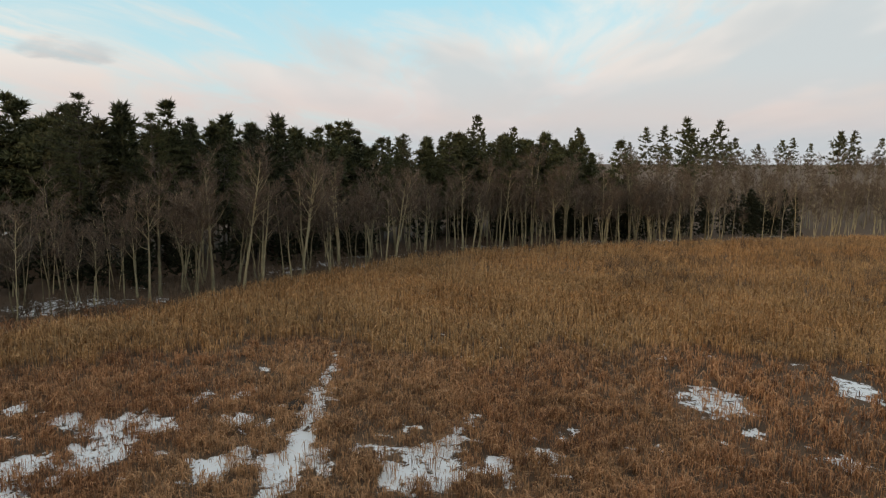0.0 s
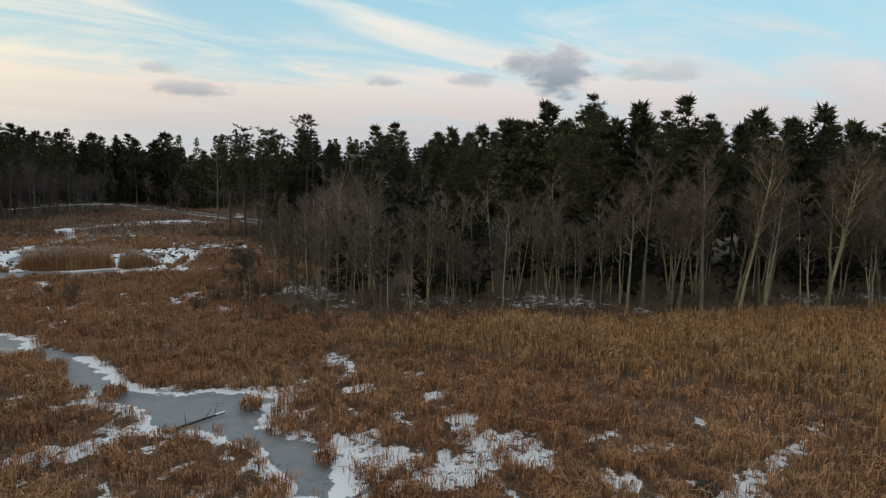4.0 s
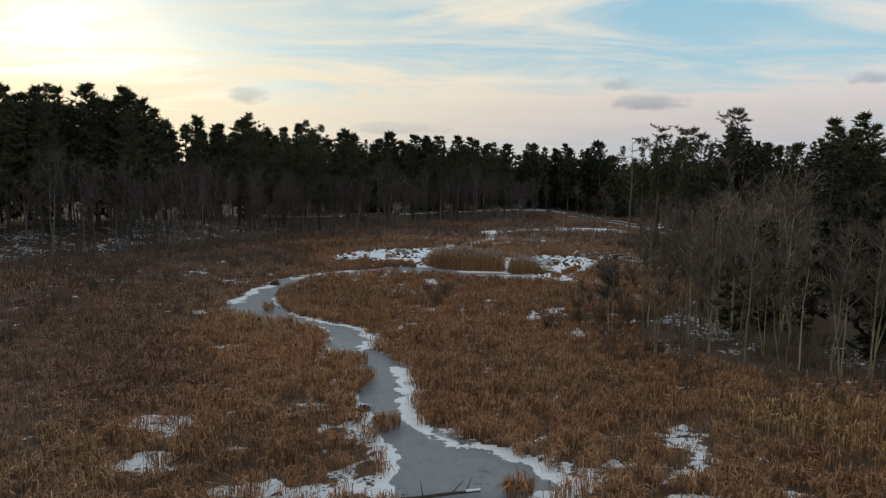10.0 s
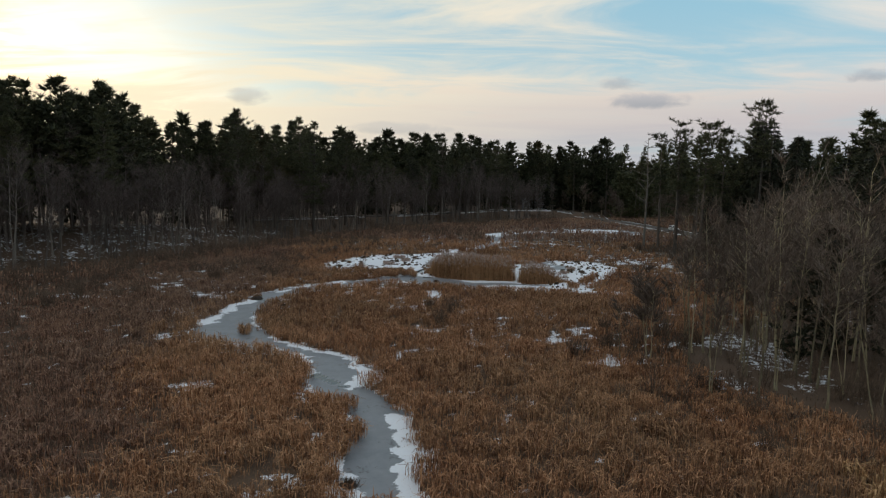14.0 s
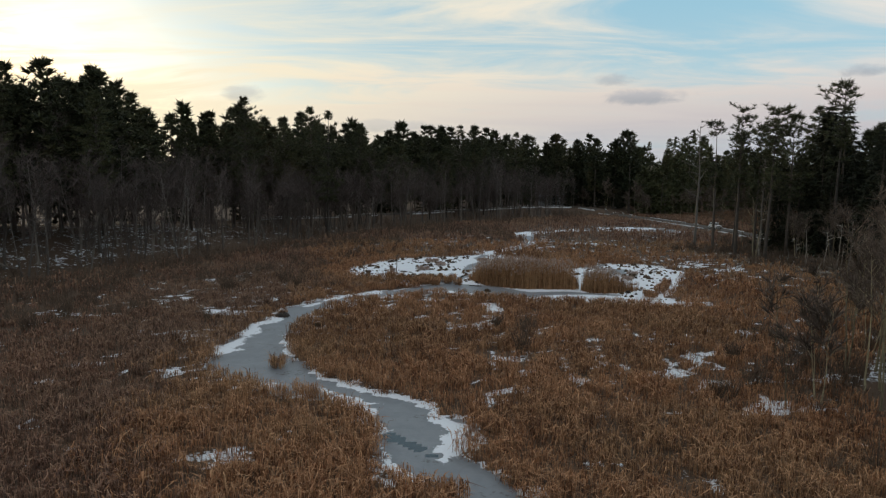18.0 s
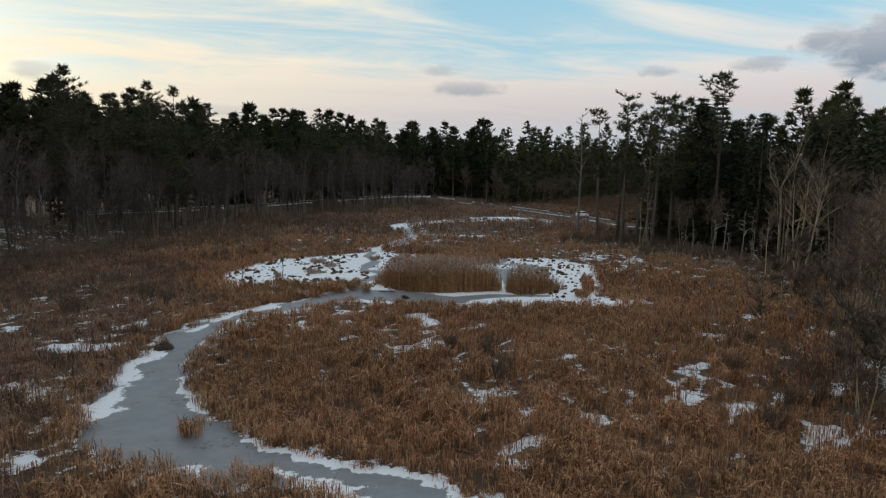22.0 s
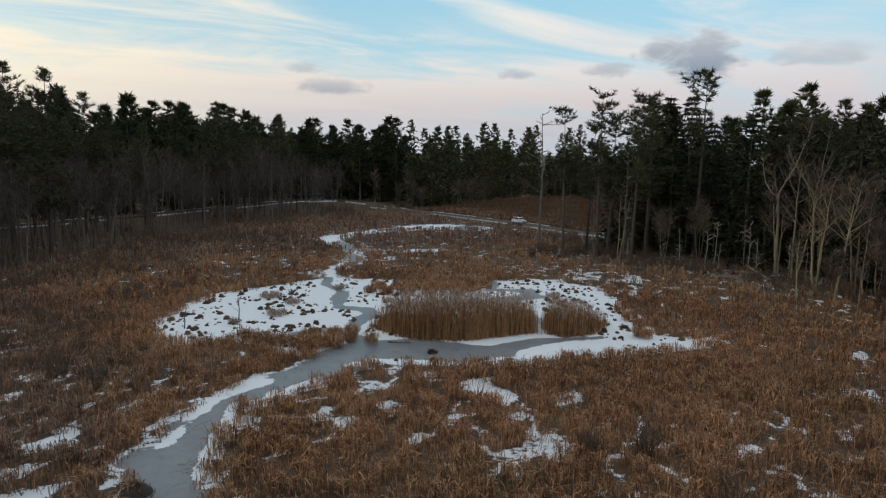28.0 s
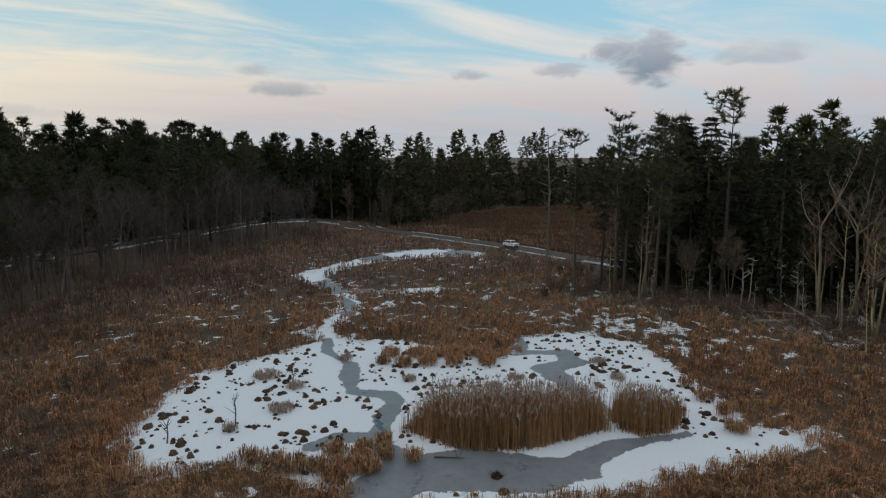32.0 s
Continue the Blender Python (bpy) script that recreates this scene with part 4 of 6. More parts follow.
def plant_woods():
    hard = "leafless grey hardwood tree at the edge of the wood"
    pine = "tall dark green white pine rising above bare hardwoods"
    free = lambda q: np.abs(sd_line(q, ROAD)) > 5.5
    # wood across the marsh
    grow(RIGHT_EDGE, -1, 4.6, [(1.5, 1.5), (6.0, 2.5)], BARE, "bare_tree", hard, "tree", "hardwoods on the marsh edge", 190, 352, (1.0, 1.3), seed=2)
    grow(RIGHT_EDGE, -1, 3.4, [(1.5, 2.0), (5.5, 2.5), (10.0, 3.0)], SLENDER, "bare_tree", "slender leafless grey hardwood in the wet thicket", "tree", "hardwoods on the marsh edge", 352, 470, (0.75, 1.15), seed=3)
    grow(RIGHT_EDGE, -1, 9.0, [(2.0, 1.5)], BARE, "bare_tree", hard, "tree", "hardwoods on the marsh edge", 458, 500, (0.75, 1.0), seed=31)
    grow(RIGHT_EDGE, -1, 7.0, [(2.0, 2.0)], BARE, "bare_tree", hard, "tree", "hardwoods on the marsh edge", 60, 190, (0.8, 1.05), seed=4)
    grow(RIGHT_EDGE, -1, 6.0, [(25, 5)], PINES, "white_pine", pine, "pine tree", "pines in the wood", 238, 354, (0.86, 1.05), seed=5)
    grow(RIGHT_EDGE, -1, 6.0, [(34, 6), (42, 6)], MID_PINES, "white_pine", pine, "pine tree", "pines in the wood", 232, 362, (0.90, 1.10), seed=51)
    grow(RIGHT_EDGE, -1, 6.0, [(15, 4), (24, 5)], PINES, "white_pine", pine, "pine tree", "pines in the wood", 462, 532, (0.70, 0.90), seed=6)
    grow(RIGHT_EDGE, -1, 4.0, [(6, 2), (10, 3), (15, 3)], HEMLOCKS, "hemlock", "dense dark hemlock with foliage down to the ground", "conifer", "hemlocks in the wood", 464, 516, (1.0, 1.5), seed=7)
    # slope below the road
    grow(LEFT_EDGE, 1, 4.6, [(2, 1.5), (8, 3), (14, 3), (20, 3)], SHADED_BARE, "bare_tree", "shade-dark leafless hardwood on the snowy slope", "tree", "hardwoods on the slope", 205, 450, (0.88, 1.25), seed=8, clear=off_road)
    grow(LEFT_EDGE, 1, 7.4, [(15, 4), (24, 5)], PINES, "white_pine", pine, "pine tree", "pines on the slope", 205, 445, (0.82, 1.02), seed=9, clear=off_road)
    grow(LEFT_EDGE, 1, 6.5, [(33, 6)], MID_PINES, "white_pine", pine, "pine tree", "pines on the slope", 205, 445, (0.88, 1.12), seed=91, clear=off_road)
    p = scatter(900, (-110, 120, 60, 330), lambda q: free(q) & (in_left(q) > -2) & (in_left(q) < 14) & (q[:, 1] > 125), 82)
    both("foot_hardwoods", SHADED_BARE, p[:110], (0.55, 0.95), (SHADED_BARK, SHADED_TWIG), "shade-dark leafless hardwoods at the foot of the slope", 83)
    # growth behind the edges
    p = scatter(3400, (10, -220, 300, 165), lambda q: free(q) & (in_right(q) > np.where((q[:, 1] > 25) & (q[:, 1] < 104), 34, 22)) & (in_right(q) < 62) & (q[:, 1] < 155) & (q[:, 1] > -58), 12)
    both("pine_wood", MID_PINES, p[::2], (0.84, 1.08), (PINE_BARK, PINE), "dark green pine wood behind the marsh edge", 13)
    p = scatter(3800, (10, -240, 230, 165), lambda q: (in_right(q) > 5) & (in_right(q) < 30) & (q[:, 1] < 104) & ((q[:, 1] < 50) | (waves(q, 1.0, 75, 1) > 0.60)), 14)
    both("bare_thicket", MID_BARE, p[::2], (0.88, 1.18), (BARK, TWIG), "grey brown leafless hardwood thicket", 15)
    p = scatter(4200, (-230, -20, 60, 420), lambda q: free(q) & (in_left(q) > 18) & (in_left(q) < 62) & ((in_left(q) > 30) | (q[:, 1] < 150)), 16)
    both("slope_pines", MID_PINES, p[::2], (0.92, 1.16), (PINE_BARK, PINE), "dark green pine wood on the slope above the road", 17)
    p = scatter(4600, (-170, 20, 60, 330), lambda q: free(q) & (in_left(q) > 0) & (in_left(q) < 26), 18)
    both("slope_thicket", MID_BARE, p[::3], (0.5, 0.95), (SHADED_BARK, SHADED_TWIG), "leafless hardwood thicket on the snowy slope", 19)
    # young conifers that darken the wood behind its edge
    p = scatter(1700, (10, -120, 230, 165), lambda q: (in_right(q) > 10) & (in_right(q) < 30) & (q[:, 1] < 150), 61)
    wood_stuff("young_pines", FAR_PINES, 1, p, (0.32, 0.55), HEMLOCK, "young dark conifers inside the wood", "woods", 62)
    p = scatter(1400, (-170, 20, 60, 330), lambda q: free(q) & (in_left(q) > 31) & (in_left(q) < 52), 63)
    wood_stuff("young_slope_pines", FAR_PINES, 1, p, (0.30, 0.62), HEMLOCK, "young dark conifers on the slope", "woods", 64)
    # far woods
    p = scatter(2000, (-80, 250, 420, 480), lambda q: free(q) & (sd_line(q, FAR_EDGE) < 0) & (sd_line(q, FAR_EDGE) > -45), 20)
    both("far_pines", FAR_PINES, p, (0.55, 1.10), (PINE_BARK, PINE), "far dark green pine wood beyond the road", 21)
    p = scatter(1500, (-80, 230, 420, 440), lambda q: free(q) & (sd_line(q, FAR_EDGE) > -5) & (sd_line(q, FAR_EDGE) < 13 * (waves(q, 25, 79, 2) + 0.25)), 22)
    both("far_hardwoods", SAPLING, p, (0.9, 1.5), (BARK, TWIG), "far leafless hardwoods before the pine wood", 23)

    p = scatter(900, (150, -230, 345, 60), lambda q: (in_right(q) > 24) & (in_right(q) < 150), 101)
    both("ridge_hardwoods", MID_BARE, p, (0.8, 1.15), (BARK, TWIG), "brown leafless hardwoods on the far ridge", 102)

    def ring(q):
        d = np.hypot(q[:, 0], q[:, 1] - 80)
        return (d > 330) & (d < 900) & ((q[:, 1] < 250) | (d > 460)) & (q[:, 0] > -300)
    p = scatter(460, (-900, -700, 900, 1000), ring, 24)
    wood_stuff("wooded_hills", FAR_PINES, 1, p, (1.0, 1.5), PINE, "distant wooded hills on the horizon", "woods", 25)
    # brush along the edges of the marsh
    p = scatter(8500, (-110, 20, 0, 210), lambda q: (in_left(q) > -42) & (in_left(q) < -2) & (waves(q, 11, 76, 3) > 0.57 - 0.15 * ramp(in_left(q), -36, -10)) & (water_sd(q) > 2), 261)
    shrub_belt("brush_in_the_marsh", p, (0.5, 0.9), "dark grey leafless brush among the cattails", 262)
    p = scatter(12000, (-125, 20, 40, 270), lambda q: (in_left(q) > -10) & (in_left(q) < np.where(q[:, 1] > 150, 16, 5)) & free(q) & (waves(q, 9, 71, 2) > 0.40), 26)
    shrub_belt("brush_on_the_slope", p[::2], (0.7, 1.3), "grey brown leafless brush at the foot of the slope", 27)
    p = scatter(800, (66, -120, 150, -42), lambda q: (in_right(q) < -2) & (waves(q, 18, 73, 2) > 0.42), 281)
    shrub_belt("brush_in_the_reeds", p, (0.8, 1.4), "grey leafless brush standing in the reeds", 282)
    p = scatter(5200, (0, -80, 140, 172), lambda q: (in_right(q) > -5 - 4 * ramp(q[:, 1], 10, 24) * ramp(q[:, 1], 60, 45)) & (in_right(q) < 16) & (waves(q, 8, 72, 2) > 0.34), 28)
    shrub_belt("brush_at_the_wood", p, (0.7, 1.3), "brown leafless brush at the edge of the wood", 29)


def foot_brush():
    p = scatter(2000, (30, 100, 66, 162), lambda q: (wood_foot(q) > 0.3) & (in_right(q) < 5) & (waves(q, 3, 92, 2) > 0.42), 93)
    shrub_belt("brush_at_the_hemlocks", p, (0.35, 0.85), "dark grey brown brush at the foot of the hemlocks", 94)
    p = scatter(5200, (30, 100, 66, 162), lambda q: (wood_foot(q) > 0.25) & (in_right(q) < 6) & (waves(q, 2, 95, 2) > 0.35), 96)
    random.seed(97)
    g = Geo()
    for (x, y), z in zip(p[:1700], height(p[:1700])):
        t, ln = random.uniform(0, 6.3), random.uniform(0.7, 2.6)
        g.blade((x, y, z + 0.05), (x + math.cos(t) * ln, y + math.sin(t) * ln, z + random.uniform(0.1, 0.9)), random.uniform(0.07, 0.18), Vector((0, 0, 1)))
    tagged(new("fallen_branches", g.mesh("fallen_branches", DEAD)), "pale fallen branches littering the foot of the wood", "branches", kind="stuff")


FAR_EDGE = [(420, 300), (260, 330), (192, 335), (148, 326), (107, 303), (79, 280), (64, 270), (54, 285), (50, 310), (30, 335), (-60, 330)]
plant_woods()
foot_brush()

# ---- marsh growth ----


def blades(places, z, size, spread, count, width, rng, lean=0.22, droop=0.0):
    """Single-triangle stems, count to a place, as arrays of places and faces."""
    n = len(places) * count
    base = np.repeat(places, count, 0) + rng.normal(0, spread, (n, 2))
    z0 = np.repeat(z, count)
    h = np.repeat(size, count) * rng.uniform(0.6, 1.08, n)
    width = np.repeat(width, count) if np.ndim(width) else width
    t = rng.uniform(0, 2 * np.pi, n)
    w = rng.uniform(0.6, 1.3, n) * width / 2
    tilt = np.abs(rng.normal(0, lean, n)) * h
    s = rng.uniform(0, 2 * np.pi, n)
    dx, dy = np.cos(t) * w, np.sin(t) * w
    v = np.empty((n, 3, 3), np.float32)
    v[:, 0] = np.stack([base[:, 0] - dx, base[:, 1] - dy, z0 - 0.05], 1)
    v[:, 1] = np.stack([base[:, 0] + dx, base[:, 1] + dy, z0 - 0.05], 1)
    v[:, 2] = np.stack([base[:, 0] + np.cos(s) * tilt, base[:, 1] + np.sin(s) * tilt, z0 + h * (1 - droop)], 1)
    return v.reshape(-1, 3)


def leaves(places, z, size, spread, count, width, rng, lean=0.5):
    """Arching leaves, two triangles each: widest at the bend, tip hanging outward."""
    n = len(places) * count
    base = np.repeat(places, count, 0) + rng.normal(0, spread, (n, 2))
    z0 = np.repeat(z, count)
    h = np.repeat(size, count) * rng.uniform(0.7, 1.08, n)
    width = np.repeat(width, count) if np.ndim(width) else width
    s = rng.uniform(0, 2 * np.pi, n)
    out = np.abs(rng.normal(0, lean, n)) * h * 0.5
    w = rng.uniform(0.6, 1.3, n) * width / 2
    bend = rng.uniform(0.66, 0.95, n)
    hang = rng.uniform(-0.10, 0.80, n) * h
    cx, cy = np.cos(s), np.sin(s)
    mid = np.stack([base[:, 0] + cx * out * 0.5, base[:, 1] + cy * out * 0.5, z0 + h * bend], 1)
    side = np.stack([-cy * w, cx * w, rng.uniform(-0.3, 0.3, n) * w], 1)
    v = np.empty((n, 4, 3), np.float32)
    v[:, 0] = np.column_stack([base, z0 - 0.05])
    v[:, 1], v[:, 2] = mid - side, mid + side
    v[:, 3] = np.stack([base[:, 0] + cx * (out + hang.clip(0) * 0.7), base[:, 1] + cy * (out + hang.clip(0) * 0.7), z0 + h - hang.clip(0) * 0.6], 1)
    k = np.arange(n)[:, None] * 4
    f = np.concatenate([k + (0, 2, 1), k + (1, 2, 3)], 1).reshape(-1, 3)
    return v.reshape(-1, 3), f


def leaf_field(name, places, size, spread, count, width, mat, label, category, seed, lean=0.5):
    v, f = leaves(places, height(places), size, spread, count, width, np.random.default_rng(seed), lean)
    return tagged(new(name, mesh_from(name, v, f, mat)), label, category, kind="stuff")


def field(name, places, size, spread, count, width, mat, label, category, seed, lean=0.22):
    rng = np.random.default_rng(seed)
    v = blades(places, height(places), size, spread, count, width, rng, lean)
    ob = new(name, mesh_from(name, v, np.arange(len(v)).reshape(-1, 3), mat))
    return tagged(ob, label, category, kind="stuff")


# the tall reeds grow east of this line, up to the wood
STREAM_SIDE = [(0, -18, 6), (-8, 10, 10), (-11, 40, 12), (-20, 70, 14), (-18, 96, 16)]
REED_LINE = [(30, -140), (34, -70), (36, -40), (31, -22), (36, -4), (27, 6), (21, 14), (17, 24), (17, 36), (15, 60)]


def open_marsh(p):
    return (in_left(p) < -1) & ((in_right(p) < 1.5) | (p[:, 1] > 168))


def grow_marsh():
    rng = np.random.default_rng(40)

    def candidates(count, box):
        return rng.random((count, 2)) * (box[2] - box[0], box[3] - box[1]) + (box[0], box[1])

    def thin(p, base):
        """Gaps over water and snow, and uneven density."""
        wet = water_sd(p)
        pf = patch_field(p) + (waves(p, 1.8, 61, 3) - 0.5) * 1.3
        thick = ramp(waves(p, 7, 62, 3), 0.25, 0.6) * 0.25 + ramp(waves(p, 0.95, 68, 2), 0.36, 0.54) * 0.75
        chance = base * (0.34 + 0.76 * thick)
        chance = np.where(pf < 1.05, chance * 0.30, chance) * (1 - 0.97 * clearing(p)) * (1 - 0.85 * wood_foot(p))
        chance = np.where(wet + (waves(p, 0.9, 67, 2) - 0.5) * 1.1 < 0.05, 0, chance)
        return p[rng.random(len(p)) < chance]

    reed_side = lambda p: (sd_line(p, REED_LINE) + (waves(p, 7, 74, 3) - 0.5) * 16 < 0) & (p[:, 1] < 62) & (p[:, 0] > 6)
    # cattails: fine and dense beside the stream, farther off coarser
    p = candidates(440000, (-62, -72, 52, 168))
    away = sd_band(p, STREAM_SIDE)
    keep = rng.random(len(p)) < 0.10 + 0.16 * ramp(away, 46, 24) + 0.46 * ramp(away, 24, 8)
    p = p[keep]
    p = p[open_marsh(p) & (~reed_side(p) | ((in_right(p) > -9) & (p[:, 1] > 14)))]
    p = thin(p, 1.0)
    coarse = 1 + 1.3 * ramp(sd_band(p, STREAM_SIDE), 8, 50)
    lump = ramp(waves(p, 0.95, 68, 2), 0.34, 0.64)
    tall = (0.85 + 0.5 * waves(p, 12, 64, 3)) * (0.44 + 0.70 * lump) * rng.uniform(0.85, 1.12, len(p))
    left = ramp(p[:, 0] + 0.12 * p[:, 1], -28, -48)
    tall = tall * (1 - 0.25 * left) * (1 - 0.14 * ramp(p[:, 1], 70, 95))
    dull = ramp(p[:, 0] + 0.12 * p[:, 1] + (waves(p, 14, 45, 3) - 0.5) * 26, -18, -34) > rng.random(len(p))
    for q, mat, leafy, stemmy, tint in ((~dull, CATTAIL, "cattails", "cattail_stems", "brown"), (dull, OLD_CATTAIL, "dull_cattails", "dull_cattail_stems", "dull purplish brown")):
        leaf_field(leafy, p[q], tall[q], 0.17, 5, 0.048 * coarse[q], mat, f"dry {tint} cattails standing close over the marsh", "cattails", 41, 0.85)
        field(stemmy, p[q], tall[q] * 0.98, 0.20, 2, 0.050 * coarse[q], mat, f"fine upright dry {tint} cattail stems", "cattails", 411, 0.30)
    p = candidates(60000, (-110, -100, 80, 262))
    inner = (p[:, 0] > -62) & (p[:, 0] < 52) & (p[:, 1] > -72) & (p[:, 1] < 168)
    p = thin(p[open_marsh(p) & ~reed_side(p) & ~inner & (np.abs(sd_line(p, ROAD)) > 5)], 1.0)
    leaf_field("far_cattails", p, (1.0 + 0.6 * waves(p, 15, 65, 3)) * rng.uniform(0.7, 1.2, len(p)), 0.4, 5, 0.17, OLD_CATTAIL, "dry dull brown cattails in the far marsh", "cattails", 42, 0.3)
    # tall reeds before the wood
    p = candidates(190000, (6, -150, 175, 62))
    p = p[reed_side(p) & open_marsh(p) & (in_right(p) < -1 - 7 * ramp(p[:, 1], 12, 28) + (waves(p, 4, 99, 2) - 0.5) * 4)]
    near = np.hypot(p[:, 0] + 10, p[:, 1] + 20) < 95
    p = p[near | (rng.random(len(p)) < 0.45)]
    p = thin(p, 0.9)
    tall = (1.7 + 1.0 * waves(p, 16, 66, 3)) * (0.72 + 0.4 * waves(p, 2.2, 69, 2)) * 1.05 * (0.75 + 0.25 * ramp(-sd_line(p, REED_LINE), 0, 12))
    leaf_field("tall_reeds", p, tall, 0.20, 4, 0.085, REED, "tall dry orange reeds before the bare wood", "reeds", 43, 0.26)
    q = rng.random(len(p)) < 0.3
    plumes(p[q], tall[q], rng, "reed_plumes")
    # meadow beyond the road
    p = candidates(30000, (58, 165, 260, 372))
    p = p[(sd_line(p, ROAD) < -5) & (sd_line(p, FAR_EDGE) > 0)]
    field("meadow_grass", p, (0.5 + 0.9 * waves(p, 9, 78, 3)), 0.8, 5, 0.34, DRY_GRASS, "brown winter grass of the meadow beyond the road", "grass", 44, 0.4)


def plumes(p, tall, rng, name):
    """Feathery seed heads on top of reeds."""
    n = len(p)
    z = height(p) + tall * 0.95
    v = np.empty((n * 2, 3, 3), np.float32)
    for k in range(2):
        a = rng.uniform(0, 2 * np.pi, n)
        lean = rng.uniform(0.05, 0.3, n)
        v[k::2, 0] = np.stack([p[:, 0], p[:, 1], z - 0.15], 1)
        v[k::2, 1] = np.stack([p[:, 0] + np.cos(a) * 0.12, p[:, 1] + np.sin(a) * 0.12, z + 0.16], 1)
        v[k::2, 2] = np.stack([p[:, 0] + np.cos(a) * lean, p[:, 1] + np.sin(a) * lean, z + 0.34], 1)
    v = v.reshape(-1, 3)
    tagged(new(name, mesh_from(name, v, np.arange(len(v)).reshape(-1, 3), PLUME)), "feathery tan seed heads on top of the reeds", "seed heads", kind="stuff")


grow_marsh()


def wood_floor():
    """Fallen leaves, fern and low dead growth at the foot of the trees."""
    rng = np.random.default_rng(90)
    p = rng.random((66000, 2)) * (260, 350) + (-105, -80)
    p = p[((in_right(p) > -2) & (in_right(p) < 16) & (p[:, 1] < 160)) | ((in_left(p) > -3) & (in_left(p) < 4) & (np.abs(sd_line(p, ROAD)) > 4.5))]
    leaf_field("low_dead_growth", p, rng.uniform(0.3, 0.9, len(p)), 0.25, 4, 0.10, SHRUB, "brown fallen leaves and low dead growth under the trees", "undergrowth", 91, 0.9)


wood_floor()

# ---- single trees that stand out ----


def lone_pine(x, y, tall, bare, spread, sparse, seed, label):
    m = pine_tree(seed, tall, bare, spread, 2, sparse, sparse > 0.1)
    return tree("white_pine", m, x, y, 1.0, seed, label, "pine tree", "pines by the road")


for i, (x, y, tall, bare, spread, sparse) in enumerate([(41.2, 153, 27.0, 0.52, 3.0, 0.26), (42.2, 144.2, 29.2, 0.50, 3.7, 0.16), (45.6, 139.0, 28.4, 0.50, 3.8, 0.16),
                                                       (50.5, 140.8, 27.6, 0.42, 4.0, 0.14), (47.0, 147.0, 26.0, 0.42, 3.6, 0.18), (44.0, 149.5, 24.0, 0.45, 3.2, 0.22)]):
    lone_pine(x, y, tall, bare, spread, sparse, 400 + i, "slender white pine with a long bare trunk and flat crown")
lone_pine(55.0, 133.6, 32.8, 0.58, 3.6, 0.14, 411, "tallest white pine with sparse layered crown above the wood")
lone_pine(-45.6, 176.0, 31.0, 0.30, 5.2, 0.05, 412, "broad dark white pine above the slope")


def dead_tree(x, y, tall, seed, label, reach=0.12, mat=None):
    """A snag: bare leaning trunk with short broken branches."""
    random.seed(seed)
    top = new("dead_tree")
    g = Geo()
    pts = [(0.0, 0.0, -0.3)]
    for i in range(1, 9):
        pts.append((pts[-1][0] + random.uniform(-0.14, 0.14), pts[-1][1] + random.uniform(-0.14, 0.14), tall * i / 8))
    g.tube(pts, [tall * 0.011 * (1 - 0.9 * i / 8) + 0.02 for i in range(9)], 6)
    part("trunk", g.mesh("snag_trunk", mat or DEAD, True), top)
    for j in range(max(4, int(tall * 1.1))):
        u = random.uniform(0.35, 1.0)
        i = min(7, int(u * 8))
        o = Vector(pts[i]).lerp(Vector(pts[i + 1]), u * 8 - i)
        t = random.uniform(0, 6.3)
        ln = tall * reach * random.uniform(0.35, 1.0) * (1.35 - 0.7 * u)
        e = o + Vector((math.cos(t) * ln, math.sin(t) * ln, ln * random.uniform(-0.1, 0.7)))
        b = Geo()
        b.tube([o, o.lerp(e, 0.55) + Vector((0, 0, random.uniform(-0.15, 0.2))), e], [0.09, 0.06, 0.02], 3)
        for _ in range(6):
            w = o.lerp(e, random.uniform(0.4, 1.0))
            d = Vector((random.uniform(-1, 1), random.uniform(-1, 1), random.uniform(-0.2, 1))).normalized()
            b.blade(w, w + d * random.uniform(0.4, 1.1), 0.04)
        part("branch", b.mesh("snag_branch", mat or DEAD), top)
    top.location = (x, y, ground_z(x, y))
    return tagged(top, label, "dead tree", "snags by the road")


dead_tree(39.4, 158.5, 26.6, 421, "dark grey dead tree standing alone with short bare branches", 0.18, SNAG_BARK)
dead_tree(45.2, 140.6, 19.5, 422, "weathered dead trunk with broken branch stubs", 0.07)
dead_tree(56.5, 124.5, 9.0, 423, "short weathered snag at the edge of the wood", 0.16)
dead_tree(52.5, 127.0, 8.0, 424, "short weathered snag at the edge of the wood", 0.16)
dead_tree(49.5, 131.5, 6.5, 425, "broken pale snag in the brush", 0.14)
dead_tree(48.6, 117.3, 8.4, 426, "pale dead tree with drooping broken branches", 0.20)
dead_tree(57.6, 131.9, 8.2, 427, "short weathered snag at the edge of the wood", 0.22)
dead_tree(61.0, 124.4, 7.6, 428, "short weathered snag at the edge of the wood", 0.10)
dead_tree(58.4, 146.1, 7.0, 429, "bare weathered pole of a dead tree", 0.06)
random.seed(430)
for k in range(26):
    u = random.random()
    dead_tree(44 + 13 * u + random.uniform(-2, 5), 141 - 38 * u + random.uniform(-3, 3), random.uniform(2.6, 6.5), 431 + k, "small pale dead stem in the brush", random.uniform(0.10, 0.24))

